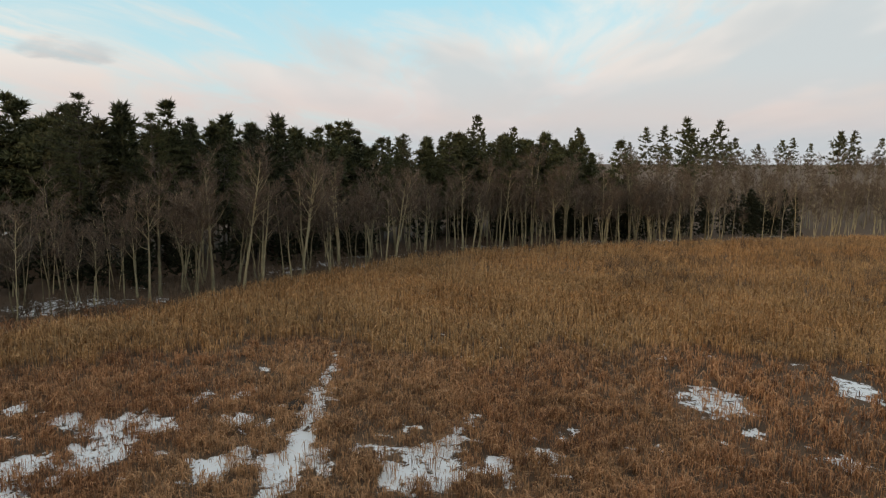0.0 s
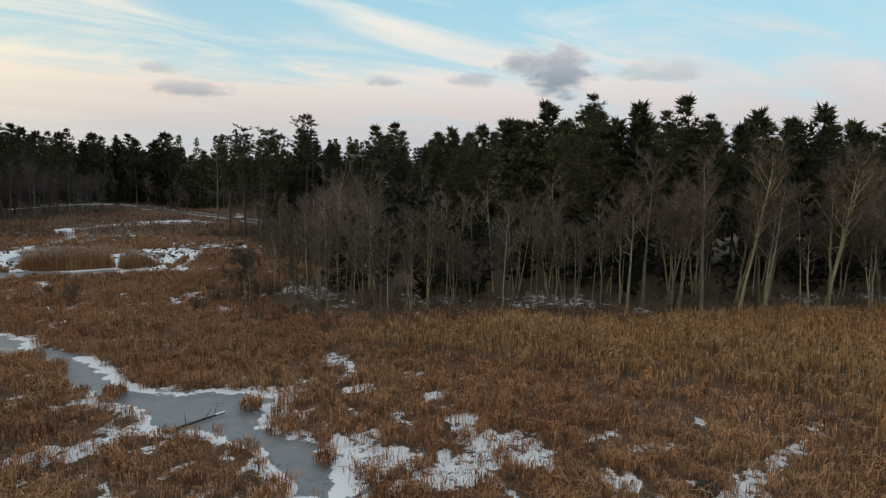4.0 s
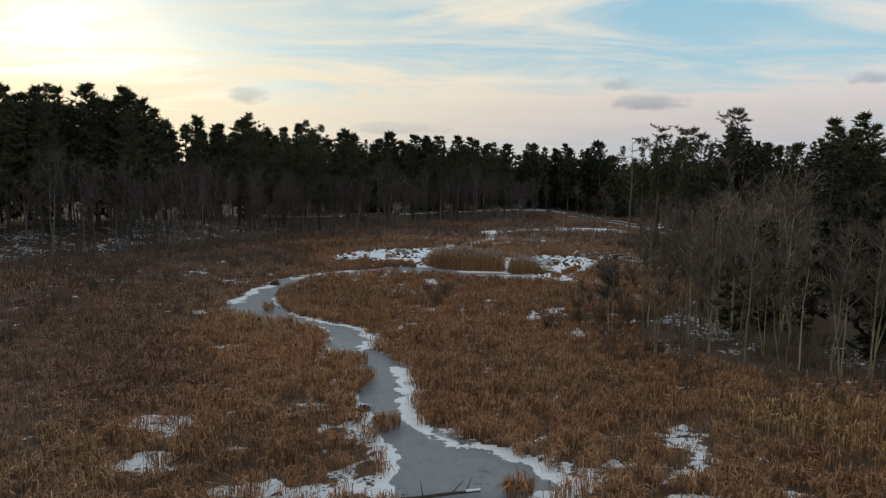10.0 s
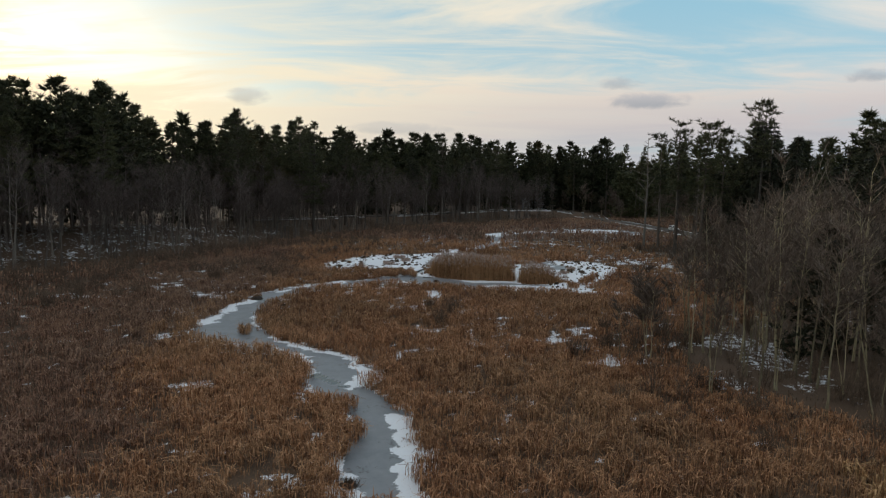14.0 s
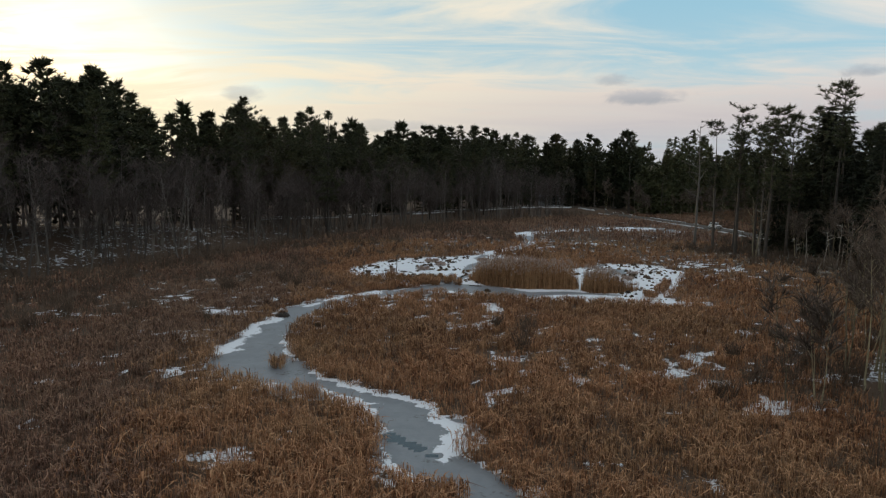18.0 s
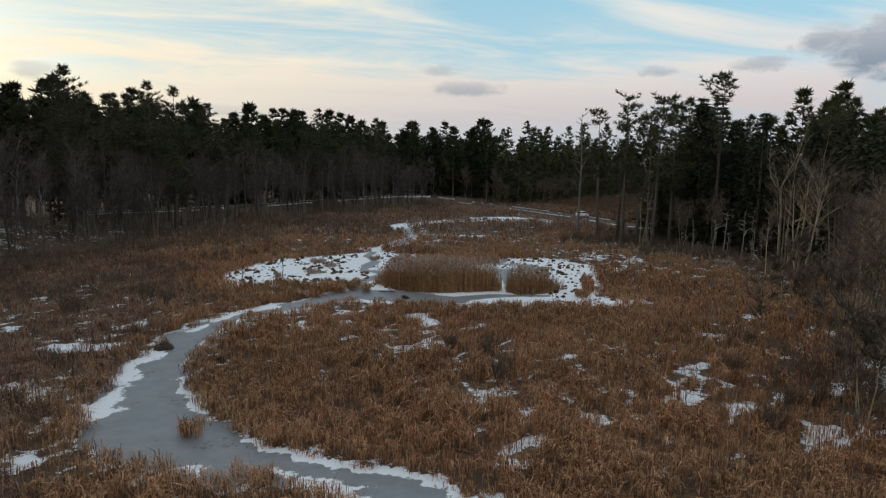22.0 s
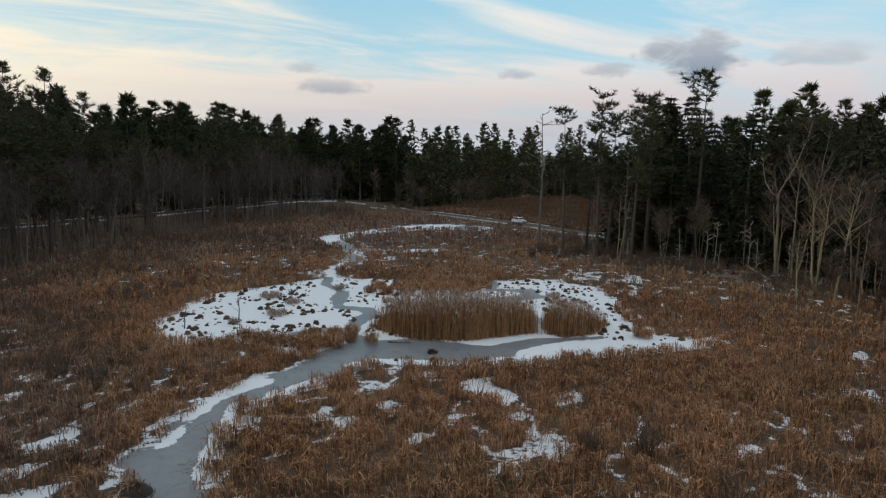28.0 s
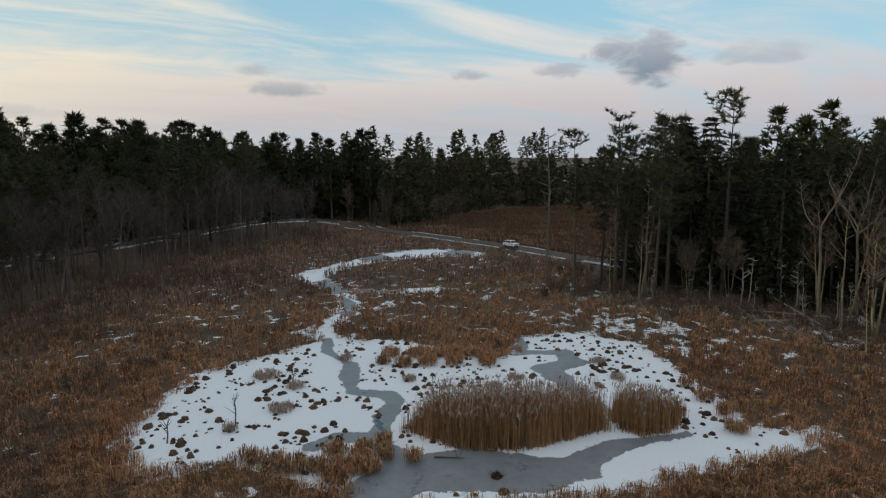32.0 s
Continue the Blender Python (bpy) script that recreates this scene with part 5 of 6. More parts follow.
pale = "big pale forked hardwood with bare spreading limbs"
for i, (x, y, s) in enumerate([(54.0, 114.0, 1.05), (47.0, 103.0, 1.0), (51.5, 109.0, 0.95), (44.4, 140.9, 0.8)]):
    tree("bare_tree", FORKED[i % 3], x, y, s, i * 1.7, pale, "tree", "big hardwoods before the hemlocks")
for i, (x, y, h) in enumerate([(57.6, 119.5, 22.5), (63.2, 117.4, 22.0), (61.0, 114.6, 19.0)]):
    tree("bare_tree", tall_forked_tree(155 + i, h), x, y, 1.0, i * 1.9 + 0.4, "tall pale hardwood forking high above a clear trunk", "tree", "big hardwoods before the hemlocks")
for i, (x, y, k) in enumerate([(43.5, 146.5, 0.95), (47.8, 142.4, 0.8), (46.0, 150.2, 0.9), (50.2, 136.0, 0.85), (41.0, 150.0, 0.7), (52.6, 138.4, 0.9)]):
    tree("bare_tree", SLENDER[i % 6], x, y, k, i * 2.1, "slender leafless grey hardwood among the pines", "tree", "hardwoods among the pines")
grey = "slender leafless sapling in the marsh"
random.seed(77)
for x, y in [(12, 60), (15, 66), (20, 72), (26, 78), (31, 80), (36, 86), (41, 90), (45, 96), (18, 60), (24, 66), (33, 74), (9.5, 57), (28, 84), (38, 94), (46, 104), (22, 80), (14, 72), (42, 106)]:
    tree("sapling", random.choice(SAPLING), x + random.uniform(-1, 1), y + random.uniform(-1, 1), random.uniform(0.7, 1.25), random.uniform(0, 6), grey, "sapling", "saplings in the marsh")

# ---- shrubs in the marsh ----


def bush(x, y, tall, seed, label):
    random.seed(seed)
    top = new("bush")
    for k in range(3):
        ob = tagged(part("twig_mass", shrub_mesh(seed * 7 + k, tall, 26), top), kind="stuff")
        ob.location, ob.rotation_euler = (random.uniform(-0.8, 0.8), random.uniform(-0.8, 0.8), 0), (0, 0, random.uniform(0, 6))
    top.location = (x, y, ground_z(x, y))
    return tagged(top, label, "shrub", "bushes in the marsh")


for i, (x, y, h) in enumerate([(-8.2, 70.9, 3.4), (-36.8, 102.5, 2.4), (-44.3, 98.8, 2.2), (-6.9, 78.2, 2.6), (-38.6, 107.6, 2.2), (-45.4, 100.9, 2.4), (-56.2, 76.5, 2.6), (-50.0, 49.0, 2.6),
                               (-9.8, 79.6, 1.8), (8.5, 62, 2.4), (36.5, 152, 2.6), (38, 146, 2.2), (32, 150, 2.0), (-52, 58, 2.4), (-55, 66, 2.6), (-48, 40, 2.4), (-58, 84, 2.4), (10, 69, 2.2), (16, 76, 2.4), (5, 60, 1.8)]):
    bush(x, y, h, 500 + i, "bare grey brown bush among the cattails")

# ---- pond: reeds, tussocks, small growth ----
OLD_REED = stalks("old_reed", (0.13, 0.066, 0.031), (0.33, 0.175, 0.080), (0.47, 0.275, 0.145))


def patch_of(ring, count, seed):
    rng = np.random.default_rng(seed)
    r = np.array(ring)
    p = rng.random((count, 2)) * (r.max(0) - r.min(0)) + r.min(0)
    return p[sd_area(p, ring) + (waves(p, 1.5, seed, 2) - 0.5) * 1.0 < 0]


def reed_stand(name, ring, count, tall, low, high, label, seed):
    """A stand of reeds with feathery seed heads, rooted in the ice. It thins out at its rim and is lower towards x = low."""
    top = new(name)
    rng = np.random.default_rng(seed)
    p = patch_of(ring, count, seed)
    side = 0.28 + 0.72 * ramp((p[:, 0] - low) / (high - low), 0, 1)
    rim = ramp(-sd_area(p, ring), -0.7, 1.0)
    keep = rng.random(len(p)) < (0.35 + 0.65 * rim) * side**0.7
    p, side, rim = p[keep], side[keep], rim[keep]
    z = np.full(len(p), 0.02)
    h = tall * rng.uniform(0.56, 1.06, len(p)) * (0.80 + 0.32 * waves(p, 3.0, seed + 1, 2)) * (0.85 + 0.15 * rim) * side
    v = blades(p, z, h * 1.06, 0.22, 5, 0.045, rng, 0.05)
    tagged(part("stem_mass", mesh_from("reed_stems", v, np.arange(len(v)).reshape(-1, 3), OLD_REED), top), kind="stuff")
    short = blades(p, z, h * 0.66, 0.25, 2, 0.06, rng, 0.10)
    tagged(part("leaf_mass", mesh_from("reed_leaves", short, np.arange(len(short)).reshape(-1, 3), OLD_REED), top), kind="stuff")
    q = rng.random(len(p)) < 0.50
    p, h = p[q], h[q]
    w = blades(p, h * 0.94, np.full(len(p), 0.44), 0.10, 2, 0.10, rng, 0.50)
    tagged(part("seed_head_mass", mesh_from("reed_heads", w, np.arange(len(w)).reshape(-1, 3), SEDGE), top, "feathery pinkish seed heads"), kind="stuff")
    return tagged(top, label, "reeds", "reed stands in the pond")


reed_stand("reed_stand", [(-12.0, 112.4), (-10.9, 108.9), (-9.2, 106.4), (-6.9, 104.8), (-4.3, 104.1), (-1.2, 104.0), (0.9, 104.1), (2.8, 103.9), (3.2, 105.4), (0.5, 108.0), (-3.6, 110.6), (-8, 112.6)], 5200, 4.1,
           -14.0, -8.5, "dense stand of tall tan reeds in the frozen pond", 601)
reed_stand("reed_stand", [(3.4, 103.4), (4.4, 101.5), (7.2, 101.0), (10.0, 102.6), (11.6, 104.0), (8.6, 105.6), (6.0, 106.4), (4.2, 105.2)], 1500, 3.7, 13.0, 4.4, "thin stand of tan reeds beside the larger one", 602)


def clump(name, ring_places, tall, mat, label, category, group):
    """Small islands of dry stems standing in snow or ice."""
    for i, (x, y, r) in enumerate(ring_places):
        rng = np.random.default_rng(700 + i)
        n = int(40 * r * r) + 12
        a, d = rng.uniform(0, 2 * np.pi, n), r * np.sqrt(rng.random(n))
        p = np.stack([np.cos(a) * d, np.sin(a) * d], 1)
        v, f = leaves(p, np.zeros(n), np.full(n, tall) * rng.uniform(0.6, 1.15, n), 0.12, 8, 0.055, rng, 0.5)
        ob = new(name, mesh_from(name, v, f, mat))
        ob.location = (x, y, 0.02)
        tagged(ob, label, category, group)


clump("cattail_clump", [(-16.4, 109.6, 0.8), (-14.6, 110.2, 0.6), (-18.4, 110.4, 0.9), (-24.0, 112.4, 0.8), (11.4, 98.6, 0.9), (13.6, 101.4, 0.7), (15.0, 104.6, 0.8), (16.6, 108.0, 0.6), (-4.4, 127.6, 0.9), (-2.0, 126.6, 1.0), (0.6, 125.4, 1.0), (-6.0, 129.4, 0.7), (-18.5, 107.6, 1.1), (-20.2, 108.6, 0.9), (-13.8, 106.8, 0.6), (-17.0, 108.8, 0.7), (-4.0, 131.6, 1.0), (-1.6, 130.0, 1.2), (0.4, 129.0, 1.3), (2.2, 128.0, 1.2), (4.4, 127.0, 1.2), (3.8, 123.4, 1.0), (4.6, 125.0, 1.0), (-19.6, 106.9, 1.1), (-17.2, 107.0, 0.9), (-22.8, 110.6, 1.0), (-15.2, 108.4, 0.7),
                        (-21.6, 109.6, 1.0), (-2.6, 20.9, 0.8), (-1.0, 11.6, 0.5), (-2.2, 9.0, 0.6), (-13.9, 39.4, 1.3), (-14.2, 36.8, 1.0), (-10.6, 29.6, 0.9), (-15.0, 44.4, 1.1), (-16.6, 44.4, 0.8), (-14.4, 33.2, 1.0), (-29.0, 66.2, 0.7)],
      1.25, CATTAIL, "island of dry cattails standing in the ice", "cattails", "cattail islands")
clump("sedge_clump", [(-19.4, 121.4, 1.1), (-18.2, 131.2, 1.3), (-9.0, 133.0, 0.8), (12.5, 113.0, 0.7), (3.5, 118.0, 0.8), (0.0, 117.0, 0.7), (-24.3, 118.9, 0.5), (-16.5, 126.5, 0.8), (-6.0, 123.0, 0.6), (14.5, 118.0, 0.8)], 0.7, SEDGE, "pale pinkish sedge clump standing in the snow", "sedge", "sedge clumps")


def tussocks():
    """Low dark hummocks that stand through the snow of the pond."""
    rng = np.random.default_rng(81)
    p = rng.random((3000, 2)) * (56, 44) + (-32, 96)
    bare = np.minimum(np.minimum(sd_band(p, CHANNEL), sd_band(p, INLET)), sd_band(p, ARM))
    p = p[(sd_area(p, POND) < -0.5) & (bare > 0.2) & (waves(p, 4, 82, 3) > 0.40) & ((p[:, 0] < -8) | (p[:, 0] > 8) | (p[:, 1] > 116)) & (rng.random(len(p)) < np.where(p[:, 0] < -12, 0.85, 0.6))]
    r = 0.12 + 0.34 * rng.random(len(p)) ** 2.0
    k = 7
    a = np.linspace(0, 2 * np.pi, k, endpoint=False)[None] + rng.uniform(0, 1, (len(p), 1))
    low = r[:, None] * rng.uniform(0.7, 1.2, (len(p), k))
    top = low * rng.uniform(0.35, 0.7, (len(p), k))
    lift = (r * rng.uniform(0.4, 0.9, len(p)))[:, None] * rng.uniform(0.7, 1.1, (len(p), k))
    v = np.concatenate([np.stack([p[:, :1] + np.cos(a) * low, p[:, 1:] + np.sin(a) * low, np.full_like(a, 0.0)], 2),
                        np.stack([p[:, :1] + np.cos(a) * top, p[:, 1:] + np.sin(a) * top, 0.02 + lift], 2),
                        np.stack([p[:, 0], p[:, 1], 0.02 + lift.max(1) * 1.1], 1)[:, None]], 1)
    i = np.arange(k)
    n = (i + 1) % k
    one = np.concatenate([np.stack([i, n, n + k], 1), np.stack([i, n + k, i + k], 1), np.stack([i + k, n + k, np.full(k, 2 * k)], 1)])
    f = (np.arange(len(p))[:, None, None] * (2 * k + 1) + one[None]).reshape(-1, 3)
    v = v.reshape(-1, 3)
    v1 = blades(p, np.full(len(p), 0.02), r * 1.1, 0.08, 7, 0.07, rng, 0.6)
    f1 = np.arange(len(v1)).reshape(-1, 3) + len(v)
    tagged(new("tussocks", mesh_from("tussocks", np.concatenate([v, v1]), np.concatenate([f, f1]), TUSSOCK)), "low dark tussocks standing through the pond snow", "tussocks", kind="stuff")


tussocks()


def hummock(x, y, r, h, mat, label, name="muskrat_lodge"):
    """A heaped mound of dead stems."""
    rng = np.random.default_rng(int(x * 7 + y * 3) % 1000 + 5)
    v, f = [], []
    for j in range(5):
        for i in range(12):
            a = 2 * math.pi * i / 12
            k = r * math.cos(j / 4 * math.pi / 2 * 0.98) * rng.uniform(0.85, 1.15)
            v.append((math.cos(a) * k, math.sin(a) * k, h * math.sin(j / 4 * math.pi / 2) * rng.uniform(0.85, 1.1)))
    for j in range(4):
        for i in range(12):
            a, b = j * 12 + i, j * 12 + (i + 1) % 12
            f += [(a, b, b + 12), (a, b + 12, a + 12)]
    f += [(48, 48 + i, 48 + i + 1) for i in range(1, 11)]
    top = new(name)
    part("mound", mesh_from("mound", v, f, mat, True), top)
    p = rng.normal(0, r * 0.45, (60, 2))
    z = h * np.clip(1 - (p**2).sum(1) / r**2, 0.05, 1) * 0.8
    w = blades(p, z, np.full(60, 0.35), 0.05, 4, 0.05, rng, 0.9)
    part("dead_growth", mesh_from("mound_stems", w, np.arange(len(w)).reshape(-1, 3), TUSSOCK), top)
    top.location = (x, y, 0.0)
    return tagged(top, label, "mound", "mounds in the marsh")


PEAT = plain("wet_peat", (0.030, 0.022, 0.016), 0.8, 0, 0.4, 3.0)
hummock(-33.6, 85.4, 0.75, 0.5, PEAT, "dark heaped lodge of dead stems on the stream ice")
hummock(14.8, -7.1, 0.8, 0.6, PEAT, "dark mound of dead stems beside the snow trail")
hummock(-12.6, 33.0, 0.45, 0.25, PEAT, "small dark heap of stems on the snow")
hummock(-28.6, 80.6, 0.4, 0.22, PEAT, "small dark heap of stems on the stream ice")
hummock(-9.8, 101.8, 0.4, 0.2, PEAT, "small dark heap of stems on the pond ice")


def log(x0, y0, x1, y1, r, label, mat, z0=0.05, z1=0.05, snow=False):
    """A fallen trunk with stubs."""
    random.seed(int(x0 * 13 + y0))
    top = new("fallen_log")
    a, b = Vector((0, 0, z0)), Vector((x1 - x0, y1 - y0, z1))
    pts = [a.lerp(b, i / 6) + Vector((random.uniform(-0.06, 0.06), random.uniform(-0.06, 0.06), r * 0.6)) for i in range(7)]
    g = Geo()
    g.tube(pts, [r * (1 - 0.09 * i) for i in range(7)], 7)
    part("trunk", g.mesh("log_trunk", mat, True), top)
    for k in range(4):
        o = pts[random.randint(2, 5)]
        e = o + Vector((random.uniform(-1, 1), random.uniform(-1, 1), random.uniform(0.2, 1.1)))
        s = Geo()
        s.tube([o, e], [r * 0.35, r * 0.12], 4)
        part("stub", s.mesh("log_stub", mat), top)
    if snow:
        s = Geo()
        s.tube([p + Vector((0, 0, r * 0.55)) for p in pts[5:]], [r * 0.6] * 2, 5)
        part("snow_cap", s.mesh("log_snow", SNOW, True), top, "thin white snow cap")
    top.location = (x0, y0, ground_z(x0, y0) if z0 > 0.04 and mat is DEAD else 0.0)
    return tagged(top, label, "log", "fallen logs")


log(-9.2, 19.8, -4.6, 20.9, 0.13, "dark wet log lying on the ice with snow on its end", PINE_BARK, 0.03, 0.16, True)
log(54.5, 136.2, 49.0, 128.4, 0.22, "pale fallen trunk leaning in the brush", DEAD, 0.7, 0.1)
log(50.0, 126.0, 54.0, 119.5, 0.18, "pale fallen trunk lying in the brush", DEAD, 0.2, 0.4)
log(58.9, 127.7, 50.2, 114.4, 0.15, "pale fallen trunk lying in the brush", DEAD, 1.0, 0.3)
log(50.5, 128.3, 43.1, 117.2, 0.14, "pale fallen trunk lying in the brush", DEAD, 0.8, 0.2)
log(45.0, 121.0, 52.0, 117.0, 0.16, "pale fallen trunk lying in the brush", DEAD, 0.2, 0.5)
log(-84.0, 111.2, -79.0, 108.4, 0.2, "pale fallen trunk on the snowy slope", DEAD, 0.4, 0.2)
log(-12.2, 106.6, -10.4, 105.2, 0.07, "thin dark branch lying on the pond ice", PINE_BARK, 0.03, 0.12)


def pond_sapling(x, y, tall, seed, label):
    random.seed(seed)
    top = new("dead_sapling")
    g = Geo()
    g.tube([(0, 0, 0), (0.1, 0.05, tall * 0.5), (0.0, 0.12, tall)], [0.07, 0.05, 0.015], 5)
    part("trunk", g.mesh("sapling_trunk", PINE_BARK, True), top)
    for _ in range(9):
        b = Geo()
        o = Vector((0.08, 0.05, tall * random.uniform(0.35, 0.95)))
        d = Vector((random.uniform(-1, 1), random.uniform(-1, 1), random.uniform(0.4, 1.2))).normalized()
        b.tube([o, o + d * random.uniform(0.5, 1.2)], [0.03, 0.008], 3)
        part("branch", b.mesh("sapling_branch", PINE_BARK), top)
    top.location = (x, y, 0.02)
    return tagged(top, label, "sapling", "dead saplings in the pond")


pond_sapling(-23.7, 119.6, 2.8, 91, "small dark dead sapling standing in the pond snow")
pond_sapling(-29.0, 119.0, 1.6, 92, "small dark dead sapling standing in the pond snow")
pond_sapling(-8.4, 113.6, 3.6, 93, "thin dead sapling behind the reed stand")
pond_sapling(-7.6, 113.9, 3.2, 94, "thin dead sapling behind the reed stand")
pond_sapling(-16.4, 128.0, 1.5, 95, "small dark dead sapling standing in the pond snow")

# ---- road, car, house ----


def smooth_line(line, step):
    at, total = along(line, 0, 1)
    raw = [at(min(s, total - 0.01))[0] for s in np.arange(0, total, step)]
    for _ in range(6):
        raw = [raw[0]] + [(a + b * 2 + c) / 4 for a, b, c in zip(raw[:-2], raw[1:-1], raw[2:])] + [raw[-1]]
    return raw


def ribbon(name, line, offset, half, lift, mat, ragged=0.0, seed=0, gaps=False):
    rng = np.random.default_rng(seed)
    v, f = [], []
    bare = waves(np.array([p[:] for p in line]), 11, seed + 50, 3)
    for i, p in enumerate(line):
        d = (line[min(i + 1, len(line) - 1)] - line[max(i - 1, 0)]).normalized()
        n = Vector((-d.y, d.x))
        a, b = p + n * (offset - half * rng.uniform(1 - ragged, 1)), p + n * (offset + half * rng.uniform(1 - ragged, 1))
        level = ground_z(p.x, p.y)
        v += [(a.x, a.y, level + lift), (b.x, b.y, level + lift), (b.x, b.y, level + lift - 0.5), (a.x, a.y, level + lift - 0.5)]
        if i and (not gaps or bare[i] < 0.52):
            k = 4 * i
            f += [(k - 4, k - 3, k + 1, k), (k - 3, k - 2, k + 2, k + 1), (k - 1, k - 4, k, k + 3)]
    return mesh_from(name, v, f, mat)


road_line = smooth_line(ROAD, 2.5)
tagged(new("road", ribbon("road", road_line, 0, ROAD_HALF, 0.14, ASPHALT)), "dark worn asphalt road past the marsh", "road", kind="structure")
tagged(new("verge", ribbon("verge", road_line, ROAD_HALF + 0.30, 0.16, 0.17, SNOW, 1.0, 3, True)), "ploughed snow along the road edge", "snow bank", kind="structure")
tagged(new("verge", ribbon("verge", road_line, -ROAD_HALF - 0.4, 0.24, 0.17, SNOW, 1.0, 4, True)), "ploughed snow along the road edge", "snow bank", kind="structure")

PAINT = plain("white_paint", (0.80, 0.80, 0.78), 0.3, 0, 0.04, 2.0)
GLASS = plain("dark_car_glass", (0.02, 0.024, 0.028), 0.08, 0, 0.1, 2.0)
RUBBER = plain("tyre_rubber", (0.022, 0.022, 0.022), 0.85, 0, 0.2, 8.0)
STEEL = plain("wheel_steel", (0.42, 0.42, 0.43), 0.35, 0.9, 0.1, 6.0)
LAMP = plain("lamp_glass", (0.75, 0.75, 0.72), 0.15, 0, 0.05, 6.0)
RED = plain("red_lamp_glass", (0.45, 0.03, 0.025), 0.2, 0, 0.1, 6.0)
TRIM = plain("black_trim", (0.03, 0.03, 0.032), 0.6, 0, 0.1, 6.0)


def box(sx, sy, sz, x=0, y=0, z=0, bevel=0.03, taper=1.0):
    bm = bmesh.new()
    bmesh.ops.create_cube(bm, size=1.0)
    for vert in bm.verts:
        k = taper if vert.co.z > 0 else 1.0
        vert.co = (x + vert.co.x * sx * k, y + vert.co.y * sy * (k + 1) / 2, z + vert.co.z * sz)
    if bevel:
        bmesh.ops.bevel(bm, geom=list(bm.edges), offset=bevel, segments=2, affect="EDGES")
    return bm


def bm_part(name, bm, mat, parent, label=""):
    me = bpy.data.meshes.new(name)
    bm.to_mesh(me)
    bm.free()
    me.materials.append(mat)
    return part(name, me, parent, label)


def wheel(x, y, parent):
    bm = bmesh.new()
    bmesh.ops.create_cone(bm, cap_ends=True, segments=18, radius1=0.37, radius2=0.37, depth=0.24, matrix=Matrix.Translation((x, y, 0.37)) @ Matrix.Rotation(radians(90), 4, "X"))
    bmesh.ops.bevel(bm, geom=list(bm.edges), offset=0.02, segments=1, affect="EDGES")
    t = bm_part("wheel", bm, RUBBER, parent, "black tyre")
    bm = bmesh.new()
    bmesh.ops.create_cone(bm, cap_ends=True, segments=14, radius1=0.23, radius2=0.19, depth=0.26, matrix=Matrix.Translation((x, y, 0.37)) @ Matrix.Rotation(radians(90), 4, "X"))
    bm_part("rim", bm, STEEL, t, "grey steel rim")


def suv(x, y, heading):
    top = new("sport_utility_vehicle")
    bm_part("body", box(4.5, 1.82, 0.72, 0, 0, 0.78, 0.10), PAINT, top)
    bm_part("cabin", box(3.0, 1.66, 0.70, -0.55, 0, 1.46, 0.08, 0.86), PAINT, top)
    bm_part("bonnet", box(1.25, 1.66, 0.14, 1.45, 0, 1.16, 0.05), PAINT, top)
    bm_part("windscreen", box(0.06, 1.40, 0.52, 0.86, 0, 1.46, 0.02), GLASS, top, "dark glass")
    bm_part("rear_window", box(0.05, 1.30, 0.42, -1.98, 0, 1.50, 0.02), GLASS, top, "dark glass")
    for s in (-1, 1):
        for wx, w in ((0.30, 0.85), (-0.62, 0.85), (-1.50, 0.70)):
            bm_part("side_window", box(w, 0.05, 0.40, wx, s * 0.79, 1.50, 0.02), GLASS, top, "dark glass")
        bm_part("headlight", box(0.08, 0.32, 0.18, 2.24, s * 0.66, 0.92, 0.02), LAMP, top, "clear headlight glass")
        bm_part("tail_light", box(0.06, 0.16, 0.34, -2.25, s * 0.80, 1.02, 0.02), RED, top, "red lamp glass")
        bm_part("mirror", box(0.16, 0.20, 0.14, 0.75, s * 1.0, 1.22, 0.03), TRIM, top)
        bm_part("sill", box(2.3, 0.08, 0.12, 0, s * 0.90, 0.46, 0.02), TRIM, top)
        for wx in (1.42, -1.42):
            wheel(wx, s * 0.80, top)
    bm_part("grille", box(0.06, 0.9, 0.22, 2.25, 0, 0.92, 0.02), TRIM, top)
    bm_part("bumper", box(0.16, 1.80, 0.22, 2.26, 0, 0.56, 0.04), TRIM, top)
    bm_part("rear_bumper", box(0.16, 1.80, 0.22, -2.26, 0, 0.56, 0.04), TRIM, top)
    bm_part("roof_rail", box(1.9, 0.05, 0.06, -0.6, 0.62, 1.84, 0.01), TRIM, top)
    bm_part("roof_rail", box(1.9, 0.05, 0.06, -0.6, -0.62, 1.84, 0.01), TRIM, top)
    top.location, top.rotation_euler = (x, y, ground_z(x, y) + 0.14), (0, 0, heading)
    return tagged(top, "white boxy sport utility vehicle on the asphalt road", "car")


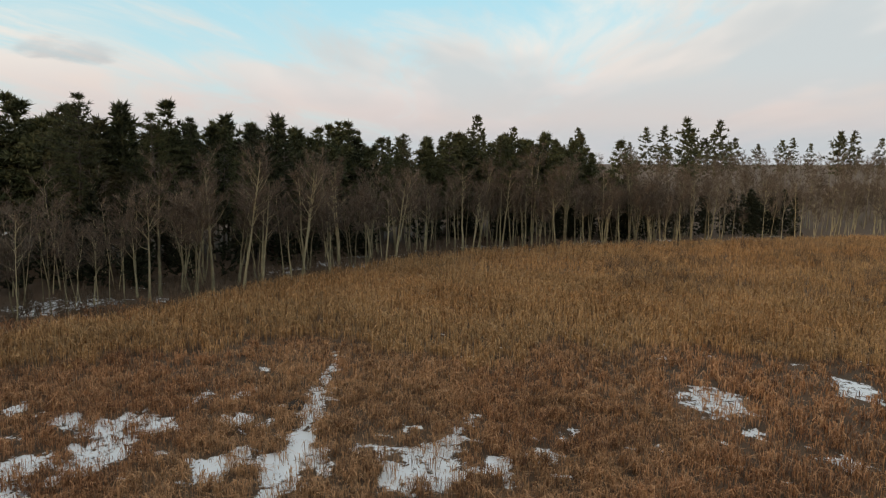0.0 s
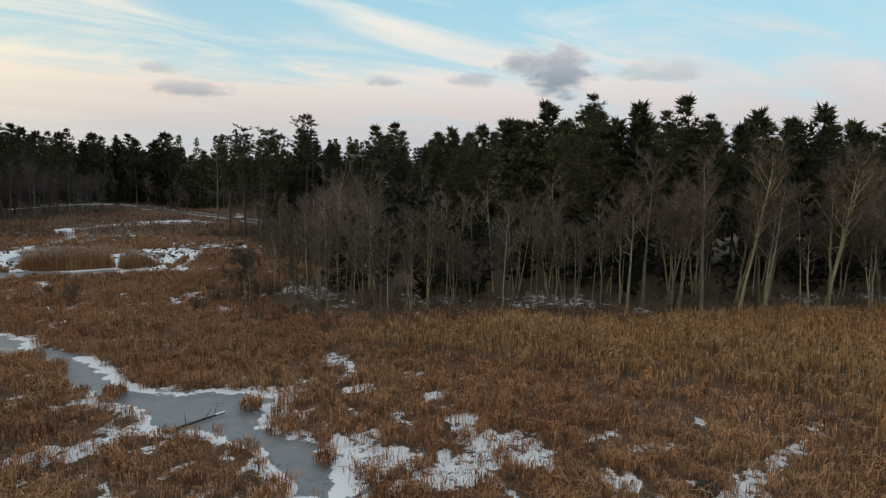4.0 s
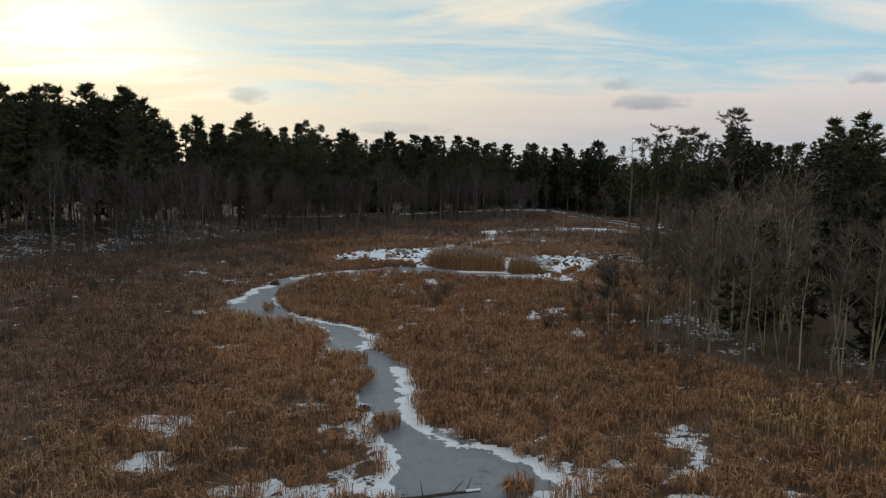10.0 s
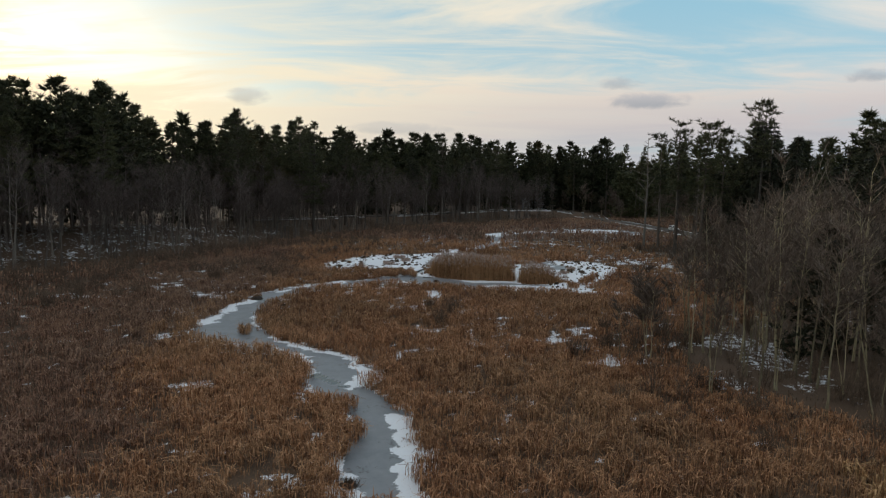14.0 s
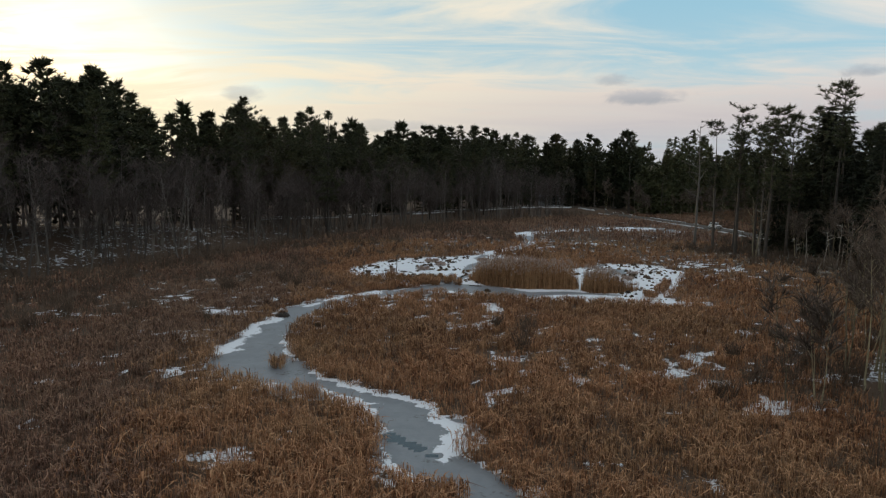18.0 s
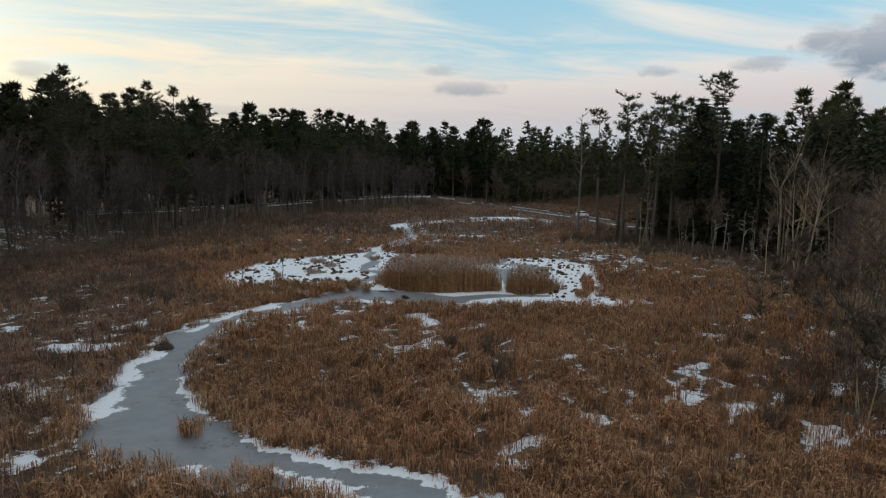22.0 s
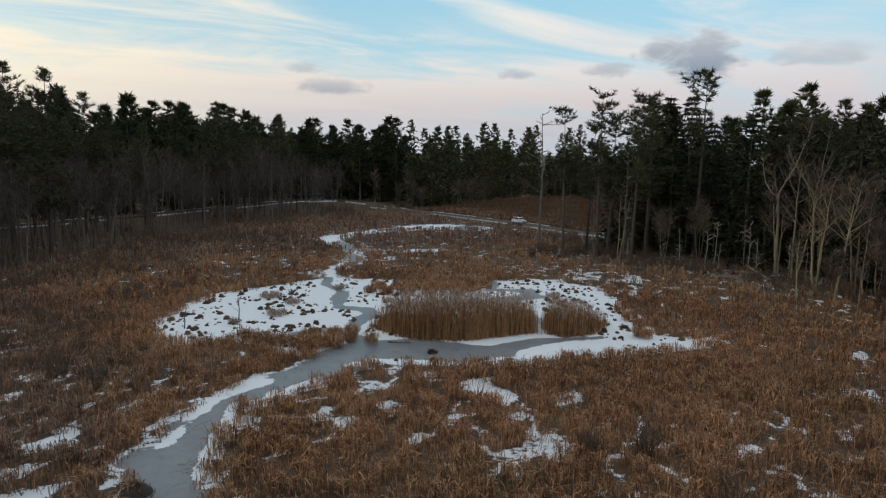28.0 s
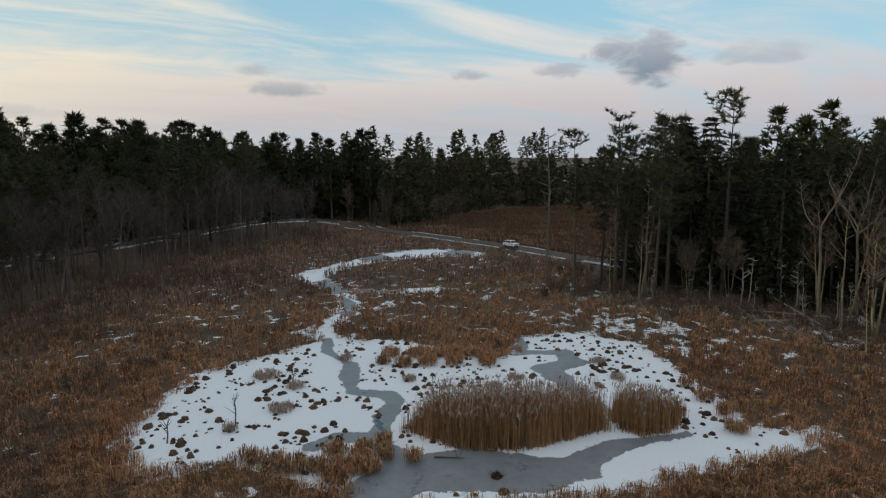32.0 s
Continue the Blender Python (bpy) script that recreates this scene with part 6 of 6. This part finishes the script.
near = min(range(len(road_line)), key=lambda i: (road_line[i] - Vector((57.5, 199.0))).length)
d = (road_line[near - 1] - road_line[near + 1]).normalized()
side = Vector((d.y, -d.x))
place = road_line[near] + side * 1.3
suv(place.x, place.y, math.atan2(d.y, d.x))

SIDING = plain("grey_clapboard", (0.30, 0.31, 0.33), 0.8, 0, 0.12, 1.5)
SHINGLE = plain("dark_shingle", (0.10, 0.10, 0.105), 0.9, 0, 0.3, 2.5)


def house(x, y, turn):
    top = new("house")
    bm_part("wall", box(9, 7, 5.4, 0, 0, 2.7, 0.02), SIDING, top)
    bm = bmesh.new()
    v = [bm.verts.new(c) for c in [(-4.9, -4, 5.3), (4.9, -4, 5.3), (4.9, 4, 5.3), (-4.9, 4, 5.3), (-4.9, 0, 8.2), (4.9, 0, 8.2)]]
    for q in ((0, 1, 5, 4), (2, 3, 4, 5), (0, 4, 3), (1, 2, 5), (3, 2, 1, 0)):
        bm.faces.new([v[i] for i in q])
    roof = bm_part("roof", bm, SHINGLE, top)
    bm_part("chimney", box(0.8, 0.8, 1.8, 2.5, 0.6, 8.2, 0.02), SHINGLE, roof)
    for wx in (-3, 0, 3):
        for wz in (1.6, 4.1):
            w = bm_part("window", box(1.1, 0.12, 1.3, wx, -3.52, wz, 0.02), PAINT, top)
            bm_part("pane", box(0.9, 0.06, 1.1, wx, -3.58, wz, 0.01), GLASS, w)
    top.location, top.rotation_euler = (x, y, ground_z(x, y) - 0.2), (0, 0, radians(turn))
    return tagged(top, "small grey house with a dark roof among trees", "house")


house(31.0, 313.0, 30)

# ---- posts beside the road ----
random.seed(5)
for i in range(6):
    q = road_line[min(len(road_line) - 1, near - 10 + i * 4)]
    g = Geo()
    g.tube([(0, 0, -0.2), (random.uniform(-0.05, 0.05), 0, 1.2)], [0.08, 0.07], 6)
    ob = new("roadside_post", g.mesh("roadside_post", PINE_BARK, True))
    ob.location = (q.x - 4.6, q.y - 0.8, ground_z(q.x - 4.6, q.y - 0.8))
    tagged(ob, "short dark wooden post beside the road", "post", "posts beside the road")
